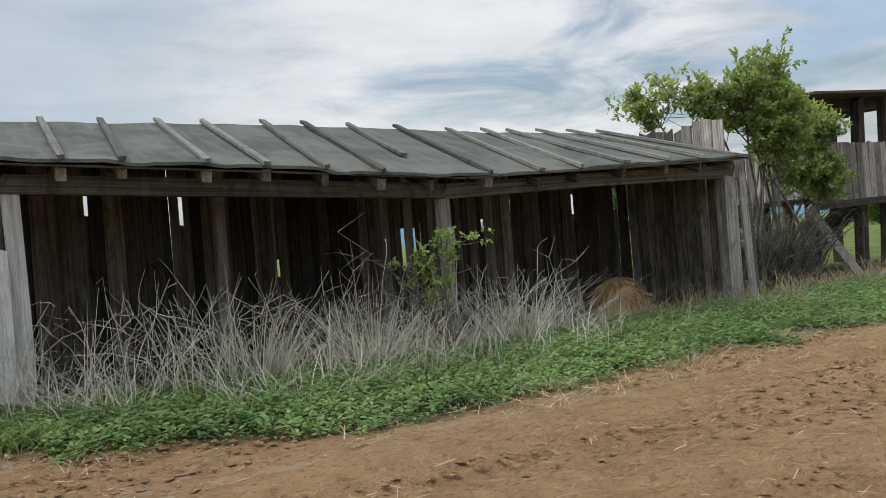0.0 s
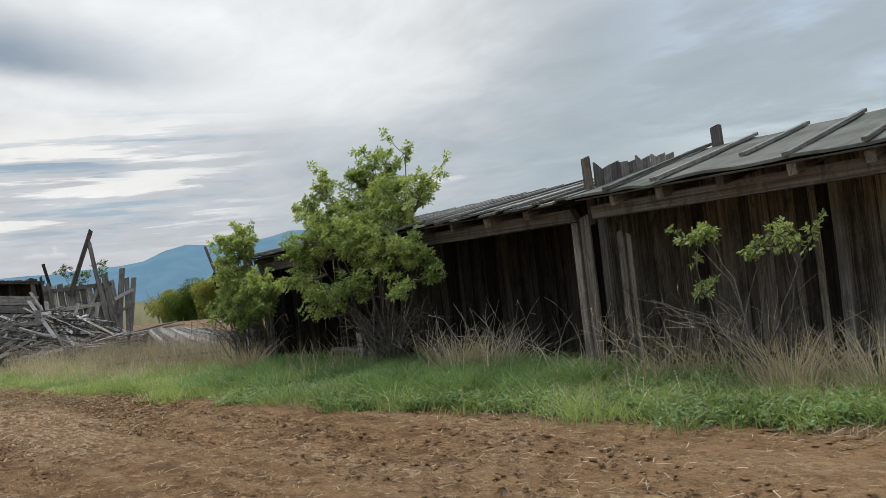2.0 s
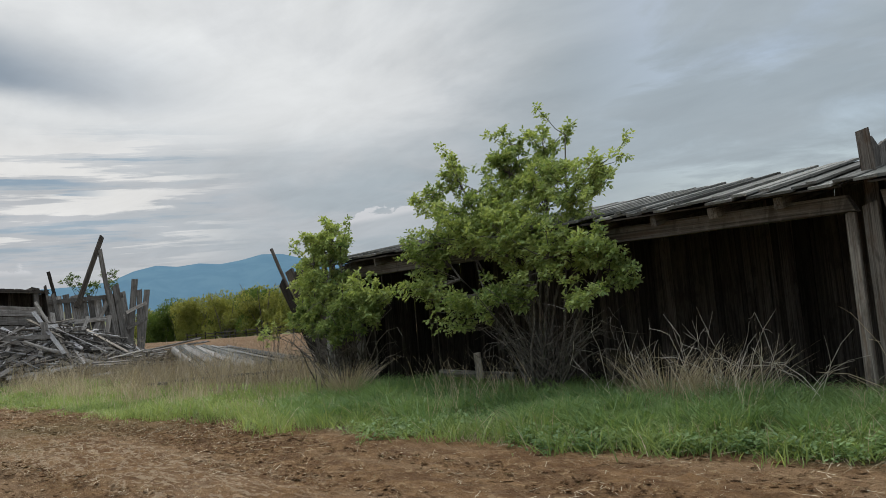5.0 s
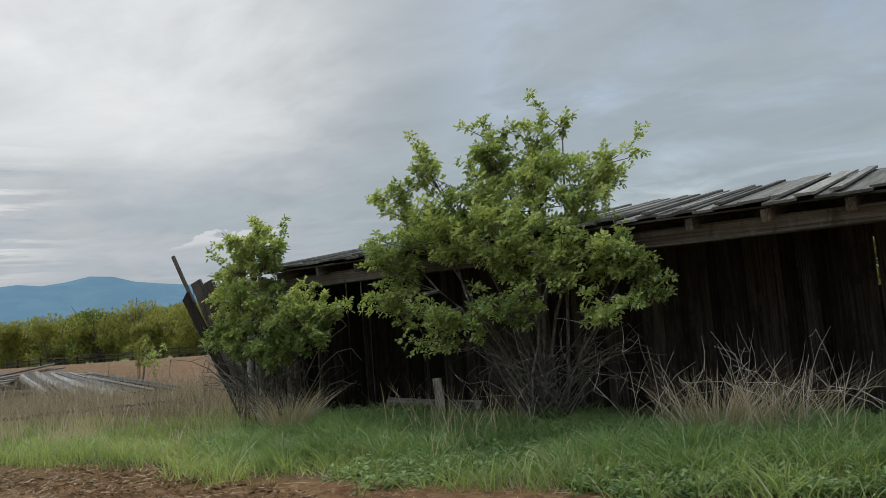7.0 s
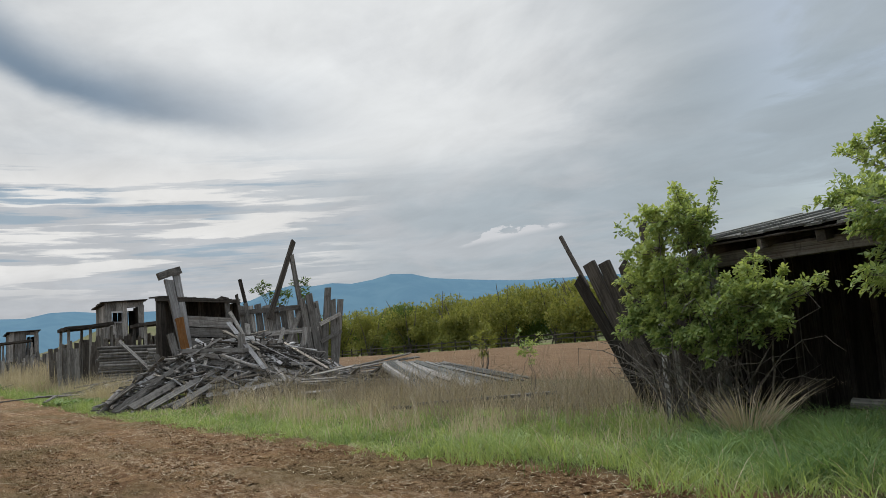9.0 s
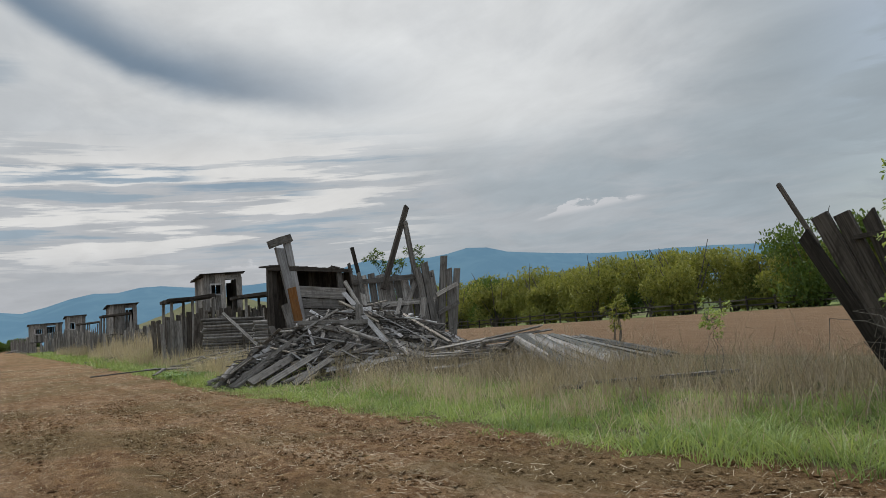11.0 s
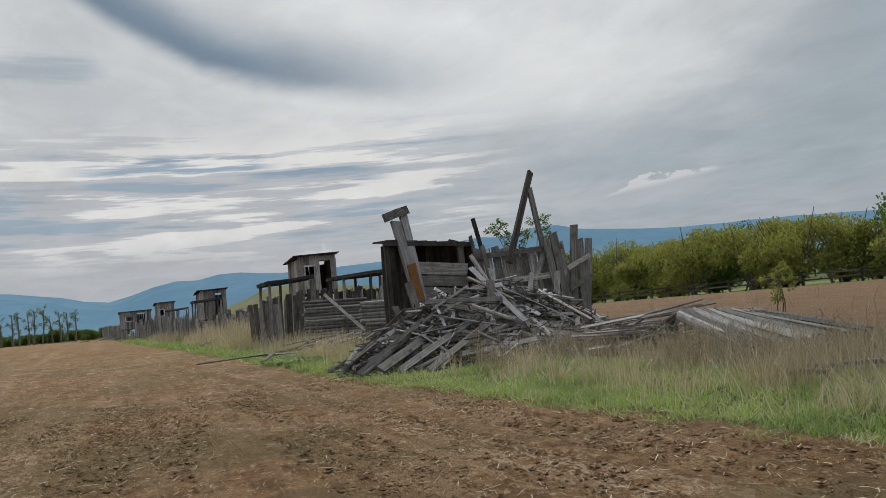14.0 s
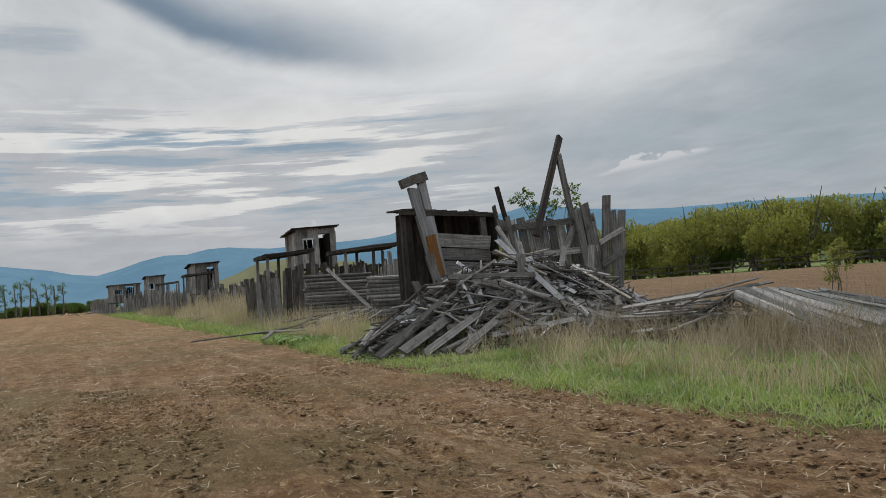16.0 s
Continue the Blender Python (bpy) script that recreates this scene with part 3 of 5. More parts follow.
def shed(x0, x1, eave, ridge, posts, rafters, battens, seed, label, slab=False, chinks=(), ends=(True, True)):
    ob = thing("shed", ((x0 + x1) / 2, FRONT, lie((x0 + x1) / 2, FRONT)), label, "shed")
    r = random.Random(seed)
    slope = lambda x, y: eave(x) + (ridge(x) - eave(x)) * (y - FRONT + 0.34) / (BACK + 0.22 - FRONT + 0.34)
    # darker wood for rear and end walls: interior shade put into the colour
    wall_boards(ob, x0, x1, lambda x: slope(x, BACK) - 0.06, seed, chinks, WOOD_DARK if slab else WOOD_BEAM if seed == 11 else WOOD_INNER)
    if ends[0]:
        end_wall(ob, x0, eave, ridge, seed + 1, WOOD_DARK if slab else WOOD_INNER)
    if ends[1]:
        end_wall(ob, x1, eave, ridge, seed + 2)
    # front beam in lengths, meeting on the posts
    for a, b in zip([x0] + posts[1:-1], posts[1:-1] + [x1]):
        board(ob, (a + 0.004, FRONT, slope(a, FRONT) - 0.27), (b - 0.004, FRONT + 0.0, slope(b, FRONT) - 0.27), 0.19, 0.15, (0, -1, 0), WOOD_BEAM, "beam")
    # rear posts and rails
    for x in INNER_POSTS[seed]:
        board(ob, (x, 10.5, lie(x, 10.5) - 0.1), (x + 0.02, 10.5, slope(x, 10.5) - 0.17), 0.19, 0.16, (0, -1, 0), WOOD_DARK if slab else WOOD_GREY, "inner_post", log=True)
    board(ob, (x0, BACK - 0.08, slope(x0, BACK) - 0.22), (x1, BACK - 0.08, slope(x1, BACK) - 0.22), 0.12, 0.1, (0, -1, 0), WOOD_INNER, "rail")
    for x in rafters:
        board(ob, (x, FRONT - 0.28, slope(x, FRONT - 0.28) - 0.115), (x, BACK + 0.1, slope(x, BACK + 0.1) - 0.115), 0.09, 0.13, (0, 0, 1), WOOD_BEAM, "rafter")
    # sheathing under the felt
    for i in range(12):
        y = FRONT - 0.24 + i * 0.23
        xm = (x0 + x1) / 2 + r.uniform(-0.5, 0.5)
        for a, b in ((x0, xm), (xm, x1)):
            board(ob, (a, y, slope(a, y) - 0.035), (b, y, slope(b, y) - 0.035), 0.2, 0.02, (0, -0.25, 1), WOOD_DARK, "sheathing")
    if slab:
        x = x0 - 0.1
        while x < x1 + 0.2:
            w = r.uniform(0.2, 0.32)
            f0, f1 = FRONT - 0.36 + r.uniform(-0.1, 0.06), BACK + 0.2 + r.uniform(-0.05, 0.1)
            dz = r.choice((0.0, 0.02, 0.035))
            board(ob, (x + w / 2, f0, slope(x, f0) + dz), (x + w / 2 + r.uniform(-0.04, 0.04), f1, slope(x, f1) + dz), w * 1.05, 0.03, (0, -0.3, 1), WOOD_ROOF, "roof_board")
            x += w * 0.94
        x = x0
        while x < x1:
            board(ob, (x, FRONT - 0.38, slope(x, FRONT - 0.38) + 0.055), (x + r.uniform(-0.05, 0.05), BACK + 0.2, slope(x, BACK + 0.2) + 0.05), r.uniform(0.07, 0.13), 0.03, (0, -0.3, 1), WOOD_ROOF, "roof_batten")
            x += r.uniform(0.38, 0.6)
    else:
        tilted_roof(ob, x0 - 0.06, x1 + 0.06, eave, ridge, seed, "weathered grey roofing felt")
        for xa, xb, cut in battens:
            ya, yb = FRONT - 0.37 + cut, BACK + 0.34
            board(ob, (xa + (xb - xa) * cut * 0.3, ya, slope(xa, ya) + 0.055), (xb, yb, slope(xb, yb) + 0.06), 0.075, 0.045, (0, -0.25, 1), WOOD_ROOF, "roof_batten")
    for x, w, mat, log in ((p, w, m, g) for p, (w, m, g) in zip(posts, POST_KINDS[seed])):
        board(ob, (x, FRONT - 0.01, lie(x, FRONT) - 0.15), (x - 0.01, FRONT + 0.01, slope(x, FRONT) - 0.36), w, w * 0.75, (0, -1, 0), mat, "post", log=log)
    return ob


INNER_POSTS = {11: [2.89, 5.23], 12: [-7.6, -4.2, -2.05], 13: [-11.9]}
POST_KINDS = {
    11: [(0.16, WOOD_POST, False), (0.22, WOOD_GREY, True), (0.26, WOOD_GREY, False)],
    12: [(0.15, WOOD_BEAM, True), (0.28, WOOD_POST, True), (0.2, WOOD_POST, False)],
    13: [(0.22, WOOD_GREY, True), (0.2, WOOD_DARK, True), (0.14, WOOD_BEAM, True)],
}
eave_a = lambda x: lerp(x, (0.3, 2.71), (1.5, 2.66), (2.9, 2.59), (4.2, 2.48), (5.4, 2.43), (6.5, 2.44), (8.0, 2.51), (10.6, 2.60))
ridge_a = lambda x: lerp(x, (0.3, 3.53), (4.0, 3.5), (6.0, 3.45), (7.0, 3.4), (10.5, 3.38))
battens_a = [(0.88, 1.0, 0), (1.42, 1.71, 0), (2.24, 2.42, 0), (2.87, 3.02, 0), (3.54, 3.89, 0), (4.23, 4.51, 0), (4.9, 5.23, 0.9), (5.71, 6.04, 0), (6.5, 6.99, 0), (7.16, 7.7, 0), (7.97, 8.19, 0), (8.79, 8.86, 0), (9.49, 9.55, 0), (10.2, 10.2, 0)]
shed(0.36, 10.5, eave_a, ridge_a, [0.47, 5.2, 10.36], [b[0] for b in battens_a], battens_a, 11,
     "open-fronted grey plank shed with sagging felt roof", chinks=((1.41, 2.35, 2.62, 0.03), (2.56, 2.15, 2.6, 0.055), (3.84, 1.36, 1.6, 0.025), (5.84, 1.27, 1.92, 0.04), (6.03, 1.58, 1.92, 0.045), (7.3, 1.85, 1.98, 0.03), (7.88, 2.1, 2.28, 0.035), (9.2, 1.95, 2.32, 0.035), (10.17, 2.0, 2.4, 0.07)))
eave_b = lambda x: lerp(x, (-10.1, 2.84), (-8.0, 2.82), (-4.9, 2.77), (-3.4, 2.74), (0.1, 2.77))
ridge_b = lambda x: lerp(x, (-10.1, 3.55), (-7, 3.52), (-4, 3.5), (-3.3, 3.48), (0.1, 3.52))
battens_b = [(-9.5 + i * 0.78 + 0.06 * math.sin(i * 5), -9.75 + i * 0.77, (0, 0, 0.8, 0, 0, 0, 0.5)[i % 7]) for i in range(7)] + [(-4.16, -4.08, 0), (-3.41, -3.32, 0.5), (-2.73, -2.65, 0), (-2.04, -2.01, 0), (-1.41, -1.32, 0), (-0.76, -0.67, 0), (-0.2, -0.1, 0)]
shed(-10.0, 0.02, eave_b, ridge_b, [-9.88, -4.85, -0.07], [b[0] for b in battens_b], battens_b, 12,
     "open-fronted weathered plank shed with felt roof")
eave_d = lambda x: lerp(x, (-20.0, 2.98), (-15, 2.93), (-10.2, 2.84))
ridge_d = lambda x: lerp(x, (-20.0, 3.48), (-14, 3.46), (-10.2, 3.43))
shed(-19.3, -10.3, eave_d, ridge_d, [-19.15, -14.9, -10.35], list(np.arange(-19.0, -10.3, 0.8)), [], 13,
     "dark leaning plank shed roofed with rough slabs", slab=True, chinks=((-11.2, 2.0, 2.6, 0.02),), ends=(True, False))


def upright_boards(name, label, rows, mat=WOOD_GREY, t=0.035, face=(0, -1, 0), category="fence boards"):
    """Boards that stand by themselves: rows of foot, head and width."""
    p = Vector(rows[0][0])
    ob = thing(name, p, label, category)
    for a, b, w in rows:
        board(ob, a, b, w, t, face, mat)
    return ob


# between the two felt-roofed sheds
upright_boards("partition_boards", "tall grey boards standing between two sheds", [
    ((0.14, 8.62, 0.2), (0.05, 8.66, 3.28), 0.07), ((0.2, 8.66, 0.2), (0.16, 8.7, 3.08), 0.1),
    ((0.27, 8.58, 0.2), (0.24, 8.6, 2.15), 0.12), ((0.35, 8.56, 0.2), (0.34, 8.58, 1.92), 0.1), ((-0.0, 8.85, 2.2), (-0.02, 8.86, 3.2), 0.2)], WOOD_POST, category="boards")
upright_boards("partition_boards", "grey posts and boards where two sheds meet", [
    ((-10.1, 8.6, 0.3), (-10.12, 8.62, 2.62), 0.16), ((-10.16, 8.85, 2.5), (-10.2, 8.88, 3.44), 0.14), ((-9.7, 8.78, 0.3), (-9.7, 8.8, 2.35), 0.1), ((-9.59, 8.82, 0.3), (-9.6, 8.84, 2.3), 0.07)], WOOD_BEAM, category="boards")
upright_boards("rear_post_stub", "short grey post rising behind a roof", [((-9.5, 11.3, 0.3), (-9.55, 11.3, 3.85), 0.13)], t=0.12, category="post")
upright_boards("rear_fence", "ragged grey partition boards rising above a shed roof",
               [((-10.17, 9.1 + i * 0.2, 0.4), (-10.17, 9.1 + i * 0.2 + 0.02 * math.sin(i * 3), 3.3 + 0.028 * i + 0.012 * math.sin(i * 7.3)), 0.19) for i in range(10)], face=(1, 0, 0), category="boards")
upright_boards("rear_fence", "ragged grey end boards rising above a shed roof",
               [((10.78, 9.15 + i * 0.21, 0.2), (10.78, 9.15 + i * 0.21 + 0.02 * math.sin(i * 3), 3.28 + 0.05 * math.sin(i * 7.3)), 0.2) for i in range(9)], face=(1, 0, 0), category="boards")
upright_boards("corner_boards", "upright silver boards closing a shed corner", [
    ((10.62, 8.55, 0.15), (10.58, 8.58, 2.35), 0.16), ((10.8, 8.62, 0.15), (10.74, 8.65, 2.2), 0.12)], WOOD_GREY, category="boards")
# the collapsed end of the slab-roofed shed
lean = upright_boards("leaning_wall", "dark wall of thick boards leaning outwards from a shed", [
    ((-20.72, 9.05, 0.7), (-21.73, 8.75, 2.81), 0.2), ((-20.62, 9.1, 0.7), (-21.53, 8.8, 3.04), 0.24), ((-20.45, 9.15, 0.7), (-21.25, 8.85, 3.02), 0.22),
    ((-20.4, 9.3, 0.8), (-21.4, 9.1, 2.8), 0.2), ((-20.3, 9.2, 0.6), (-20.96, 8.95, 2.97), 0.2), ((-20.1, 9.2, 0.6), (-20.6, 9.0, 2.7), 0.2)], WOOD_DARK, 0.06, category="wall")
board(lean, (-21.58, 8.8, 2.66), (-22.03, 8.72, 3.54), 0.07, 0.07, (0, -1, 0), WOOD_DARK, "pole", log=True)
board(lean, (-21.1, 8.85, 2.69), (-20.2, 8.85, 2.74), 0.06, 0.04, (0, -1, 0), WOOD_DARK, "brace")
for x, z0, z1, w, m in ((-20.0, 0.4, 2.0, 0.13, WOOD_POST), (-19.78, 0.4, 2.1, 0.15, WOOD_GREY), (-19.5, 0.4, 2.6, 0.2, WOOD_DARK)):
    board(lean, (x, 8.6, z0), (x - 0.06, 8.68, z1), w, w * 0.8, (0, -1, 0), m, "post", log=True)
for i in range(8):
    x = -20.55 + 0.17 * i
    board(lean, (x, 9.5 + 0.01 * (i % 2), 0.45), (x - 0.05, 9.5 + 0.01 * (i % 2), 3.05 - 0.06 * (i % 3)), 0.19, 0.03, (0, -1, 0), WOOD_DARK, "wall_plank")
for x in (-20.43, -20.17):
    board(lean, (x + 0.05, 9.0, 0.6), (x, 8.9, 3.54), 0.13, 0.05, (0, -1, 0), WOOD_DARK, "post")


fallen_timber = thing("fallen_timber", (-17.1, 9.6, 0.5), "grey broken timber lying inside a dark shed", "timber")
board(fallen_timber, (-17.9, 9.5, 0.84), (-16.3, 9.7, 0.74), 0.13, 0.12, (0, -1, 0), WOOD_GREY, "beam", log=True)
for x in (-17.7, -16.5):
    board(fallen_timber, (x, 9.62, 0.4), (x, 9.62, 0.8), 0.14, 0.12, (0, -1, 0), WOOD_BEAM, "support", log=True)
board(fallen_timber, (-16.86, 9.45, 0.6), (-16.92, 9.48, 1.16), 0.15, 0.03, (0, -1, 0), WOOD_INNER, "split_board")


# ---- ruin and timber heap ----
def ruin():
    ob = thing("ruined_hut", (-39.2, 8.2, 1.0), "collapsed grey timber hut with open dark loft", "hut")
    X = -39.2
    for a, b, w in (((X + 0.5, 7.5, 1.2), (X, 6.95, 4.7), 0.26), ((X + 0.5, 7.55, 1.2), (X - 0.1, 7.25, 4.9), 0.22)):
        board(ob, a, b, w, 0.16, (1, 0, 0), WOOD_POST, "post")
    board(ob, (X, 6.62, 4.78), (X - 0.05, 7.36, 5.03), 0.24, 0.16, (1, 0, 0), WOOD_GREY, "cap")
    board(ob, (X + 0.65, 7.26, 2.35), (X + 0.55, 7.1, 3.4), 0.24, 0.14, (1, 0, 0), WOOD_RAW, "split_end", "freshly split orange wood")
    # roof of the loft; the hollow's shade is put into dark boards
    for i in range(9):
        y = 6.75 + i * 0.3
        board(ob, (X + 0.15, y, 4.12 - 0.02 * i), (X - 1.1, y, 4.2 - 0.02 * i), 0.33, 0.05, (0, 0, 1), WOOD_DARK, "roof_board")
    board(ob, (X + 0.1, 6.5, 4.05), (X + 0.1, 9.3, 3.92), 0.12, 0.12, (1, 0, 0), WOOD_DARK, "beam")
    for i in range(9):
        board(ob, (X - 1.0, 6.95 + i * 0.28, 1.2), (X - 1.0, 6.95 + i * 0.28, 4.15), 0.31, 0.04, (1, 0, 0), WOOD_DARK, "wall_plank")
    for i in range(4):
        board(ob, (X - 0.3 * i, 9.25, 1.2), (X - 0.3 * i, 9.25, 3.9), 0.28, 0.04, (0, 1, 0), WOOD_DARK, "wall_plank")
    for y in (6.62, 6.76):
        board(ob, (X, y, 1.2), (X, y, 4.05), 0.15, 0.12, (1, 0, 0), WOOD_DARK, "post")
    board(ob, (X + 0.05, 8.95, 2.4), (X + 0.05, 8.88, 3.95), 0.17, 0.12, (1, 0, 0), WOOD_GREY, "post")
    for i, (z, w) in enumerate(((2.15, 0.3), (2.5, 0.34), (2.85, 0.3), (3.2, 0.34))):
        board(ob, (X + 0.08, 7.3, z + 0.12), (X + 0.1 + 0.02 * i, 9.0, z - 0.03), w, 0.05, (1, 0, 0), WOOD_GREY, "wall_plank")
    ob.location += Vector((0, 0.3, 0.06))
    return ob


ruin()


def plank_fence():
    ob = thing("plank_fence", (-38.4, 10.6, 1.2), "leaning grey plank fence of wide upright boards", "fence")
    r = random.Random(21)
    y = 9.45
    while y < 11.9:
        w = r.uniform(0.2, 0.32)
        x = -38.7 + (y - 9.4) * 0.25
        board(ob, (x + 0.2, y + w / 2 + 0.12, 1.3), (x - 0.1, y + w / 2 - 0.03, 3.74 + r.uniform(-0.06, 0.1)), w, 0.035, (1, -0.25, 0), WOOD_GREY)
        y += w + 0.01
    for z, d in ((3.55, 0.0), (2.75, 0.12)):
        board(ob, (-38.72 + d, 9.45, z), (-37.98 + d, 11.9, z + 0.12), 0.16, 0.06, (1, -0.25, 0), WOOD_GREY, "rail")
    board(ob, (-38.1, 10.7, 2.1), (-38.2, 11.4, 3.5), 0.16, 0.04, (1, -0.25, 0), WOOD_GREY, "brace")
    for (y0, y1, z1, w) in ((11.7, 11.38, 3.9, 0.18), (11.95, 11.62, 4.06, 0.25), (12.0, 12.37, 4.26, 0.22), (12.4, 12.55, 3.85, 0.2), (12.45, 12.85, 3.84, 0.2)):
        board(ob, (-37.85, y0, 1.3), (-37.95, y1, z1), w, 0.08, (1, -0.2, 0), WOOD_GREY, "post")
    for z in (2.4, 3.0):
        board(ob, (-37.75, 11.9, z), (-37.75, 12.7, z + 0.35), 0.12, 0.05, (1, 0, 0), WOOD_GREY, "rail")
    board(ob, (-38.4, 10.35, 3.3), (-38.5, 11.42, 5.97), 0.17, 0.13, (1, 0, 0), WOOD_DARK, "pole")
    board(ob, (-38.3, 11.55, 3.2), (-38.45, 11.3, 5.5), 0.15, 0.1, (1, 0, 0), WOOD_GREY, "pole")
    board(ob, (-38.9, 9.9, 3.1), (-38.9, 9.55, 4.72), 0.11, 0.09, (1, 0, 0), WOOD_DARK, "pole")
    board(ob, (-38.9, 9.6, 3.1), (-38.9, 9.42, 4.2), 0.09, 0.08, (1, 0, 0), WOOD_DARK, "pole")
    board(ob, (-38.3, 9.75, 2.3), (-38.45, 9.55, 3.85), 0.13, 0.06, (1, 0, 0), WOOD_GREY, "pole")
    return ob


plank_fence()


def timber_heap():
    ob = thing("timber_heap", (-36.0, 7.2, 0.8), "heap of splintered grey planks and beams", "timber heap")
    r = random.Random(33)

    def top(x, y):
        d = math.hypot((x + 36.9) / 2.4, (y - 8.7) / 4.1)
        return 2.05 * max(0.0, 1 - d ** 1.7) ** 0.95

    for i in range(300):
        a = r.uniform(0, 2 * math.pi)
        q = math.sqrt(r.random()) * 0.97
        x, y = -36.8 + 2.2 * q * math.cos(a), 8.65 + 3.9 * q * math.sin(a)
        length = r.choice((0.5, 0.7, 0.9, 1.1, 1.4, 1.8, 2.3)) * r.uniform(0.8, 1.2)
        yaw = r.gauss(0.0, 0.95)
        d = Vector((math.sin(yaw), math.cos(yaw), 0)).normalized()
        pa, pb = Vector((x, y, 0)) - d * length / 2, Vector((x, y, 0)) + d * length / 2
        lay = r.uniform(0.35, 1.0)
        za, zb = lie(pa.x, pa.y) + top(pa.x, pa.y) * lay + 0.03, lie(pb.x, pb.y) + top(pb.x, pb.y) * lay + 0.03
        mid = lie(x, y) + top(x, y) * lay + 0.04
        lift = max(0.0, mid - (za + zb) / 2) * 0.8
        pa.z, pb.z = za + lift + r.uniform(-0.05, 0.1), zb + lift + r.uniform(-0.05, 0.1)
        face = Vector((r.uniform(-0.5, 0.5), r.uniform(-0.5, 0.5), 1)) if r.random() < 0.7 else Vector((1, 0, 0.3))
        if r.random() < 0.2:
            w = r.uniform(0.1, 0.17)
            board(ob, pa, pb, w, w, face, WOOD_GREY, log=True)
        else:
            board(ob, pa, pb, r.uniform(0.05, 0.15), r.uniform(0.02, 0.045), face, r.choice((WOOD_POST, WOOD_POST, WOOD_POST, WOOD_GREY, WOOD_GREY, WOOD_INNER, WOOD_BEAM)))
    # a lower spread of planks towards the field
    for i in range(80):
        x, y = -35.3 + r.gauss(0, 0.75), 11.2 + r.gauss(0, 0.95)
        length, yaw = r.uniform(0.7, 2.6), r.gauss(-0.15, 0.5)
        d = Vector((math.sin(yaw), math.cos(yaw), r.uniform(-0.14, 0.08)))
        p = Vector((x, y, lie(x, y) + 0.06 + 0.75 * r.random() * max(0.0, 1 - math.hypot((x + 35.6) / 1.8, (y - 10.8) / 2.4))))
        q = p + d * length / 2
        q.z = max(q.z, lie(q.x, q.y) + 0.03)
        board(ob, p - d * length / 2, q, r.uniform(0.08, 0.2), r.uniform(0.025, 0.06), (r.uniform(-0.4, 0.6), r.uniform(-0.3, 0.3), 1), r.choice((WOOD_POST, WOOD_GREY, WOOD_GREY, WOOD_BEAM)))
    # long timbers on top
    for a, b, w in (((-34.6, 5.3, 0.85), (-36.6, 9.4, 2.45), 0.16), ((-34.4, 5.9, 0.8), (-36.0, 9.0, 2.1), 0.14), ((-35.0, 5.0, 0.9), (-36.9, 8.4, 2.2), 0.2),
                    ((-34.6, 11.2, 1.0), (-36.5, 7.0, 2.35), 0.18), ((-34.2, 10.9, 0.9), (-36.2, 7.6, 1.95), 0.16), ((-34.5, 11.5, 1.1), (-37.0, 8.8, 1.9), 0.2),
                    ((-36.6, 9.2, 1.9), (-37.3, 8.6, 3.5), 0.1), ((-36.5, 9.0, 1.8), (-37.2, 9.1, 3.1), 0.14), ((-36.4, 9.6, 1.7), (-36.9, 10.2, 2.9), 0.12),
                    ((-36.4, 10.5, 1.5), (-36.7, 10.9, 2.9), 0.15), ((-35.9, 8.4, 1.8), (-36.1, 8.5, 2.75), 0.2), ((-37.0, 7.0, 1.4), (-37.2, 6.7, 2.9), 0.22), ((-36.7, 6.6, 1.0), (-37.0, 6.2, 2.3), 0.17)):
        board(ob, a, b, w, 0.07, (1, 0, 0.6), WOOD_GREY)
    return ob


timber_heap()


def fallen_roof():
    ob = thing("fallen_roof", (-30.5, 11.3, 0.9), "collapsed grey board roof lying in dry grass", "collapsed roof")
    r = random.Random(8)
    apex, near, far = Vector((-32.3, 11.3, 1.62)), Vector((-30.06, 11.09, 0.9)), Vector((-30.48, 14.92, 0.95))
    for i in range(25):
        f = i / 24
        head = apex.lerp(far, 0.42 * f) + Vector((0, 0, 0.12 * f + r.uniform(-0.03, 0.03)))
        foot = near.lerp(far, f ** 0.9) + Vector((r.uniform(-0.2, 0.2), r.uniform(-0.2, 0.2), -0.08))
        board(ob, head, foot, r.uniform(0.09, 0.17), 0.04, (r.uniform(0, 0.5), -0.35, 1), r.choice((WOOD_ROOF, WOOD_ROOF, WOOD_GREY)))
    board(ob, apex + Vector((0, -0.1, -0.1)), near + Vector((0, -0.12, -0.1)), 0.22, 0.16, (0, -1, 0.2), WOOD_GREY, "beam", log=True)
    for i in range(9):
        f = i / 8
        head = apex + Vector((-0.1 - 0.25 * f, 0.15 * f, -0.03 - 0.1 * f))
        board(ob, head, head + Vector((-1.2 + r.uniform(-0.4, 0.3), -0.9 + 1.5 * f, -0.75)), r.uniform(0.14, 0.22), 0.035, (-0.3, -0.4, 1), WOOD_GREY)
    for p in (apex, apex.lerp(far, 0.4)):
        board(ob, (p.x, p.y + 0.1, lie(p.x, p.y) - 0.05), (p.x, p.y + 0.1, p.z - 0.05), 0.14, 0.12, (1, 0, 0), WOOD_GREY, "post")
    for i in range(34):
        x, y = r.uniform(-35.2, -32.6), r.uniform(9.8, 11.8)
        yaw = r.uniform(0, 3.1)
        l = r.uniform(0.5, 1.5)
        z = lie(x, y) + r.uniform(0.1, 0.75)
        board(ob, (x - l * math.cos(yaw), y - l * math.sin(yaw), z), (x + l * math.cos(yaw), y + l * math.sin(yaw), z + r.uniform(-0.25, 0.3)), r.uniform(0.1, 0.2), 0.03, (r.uniform(-0.4, 0.4), -0.4, 1), WOOD_GREY)
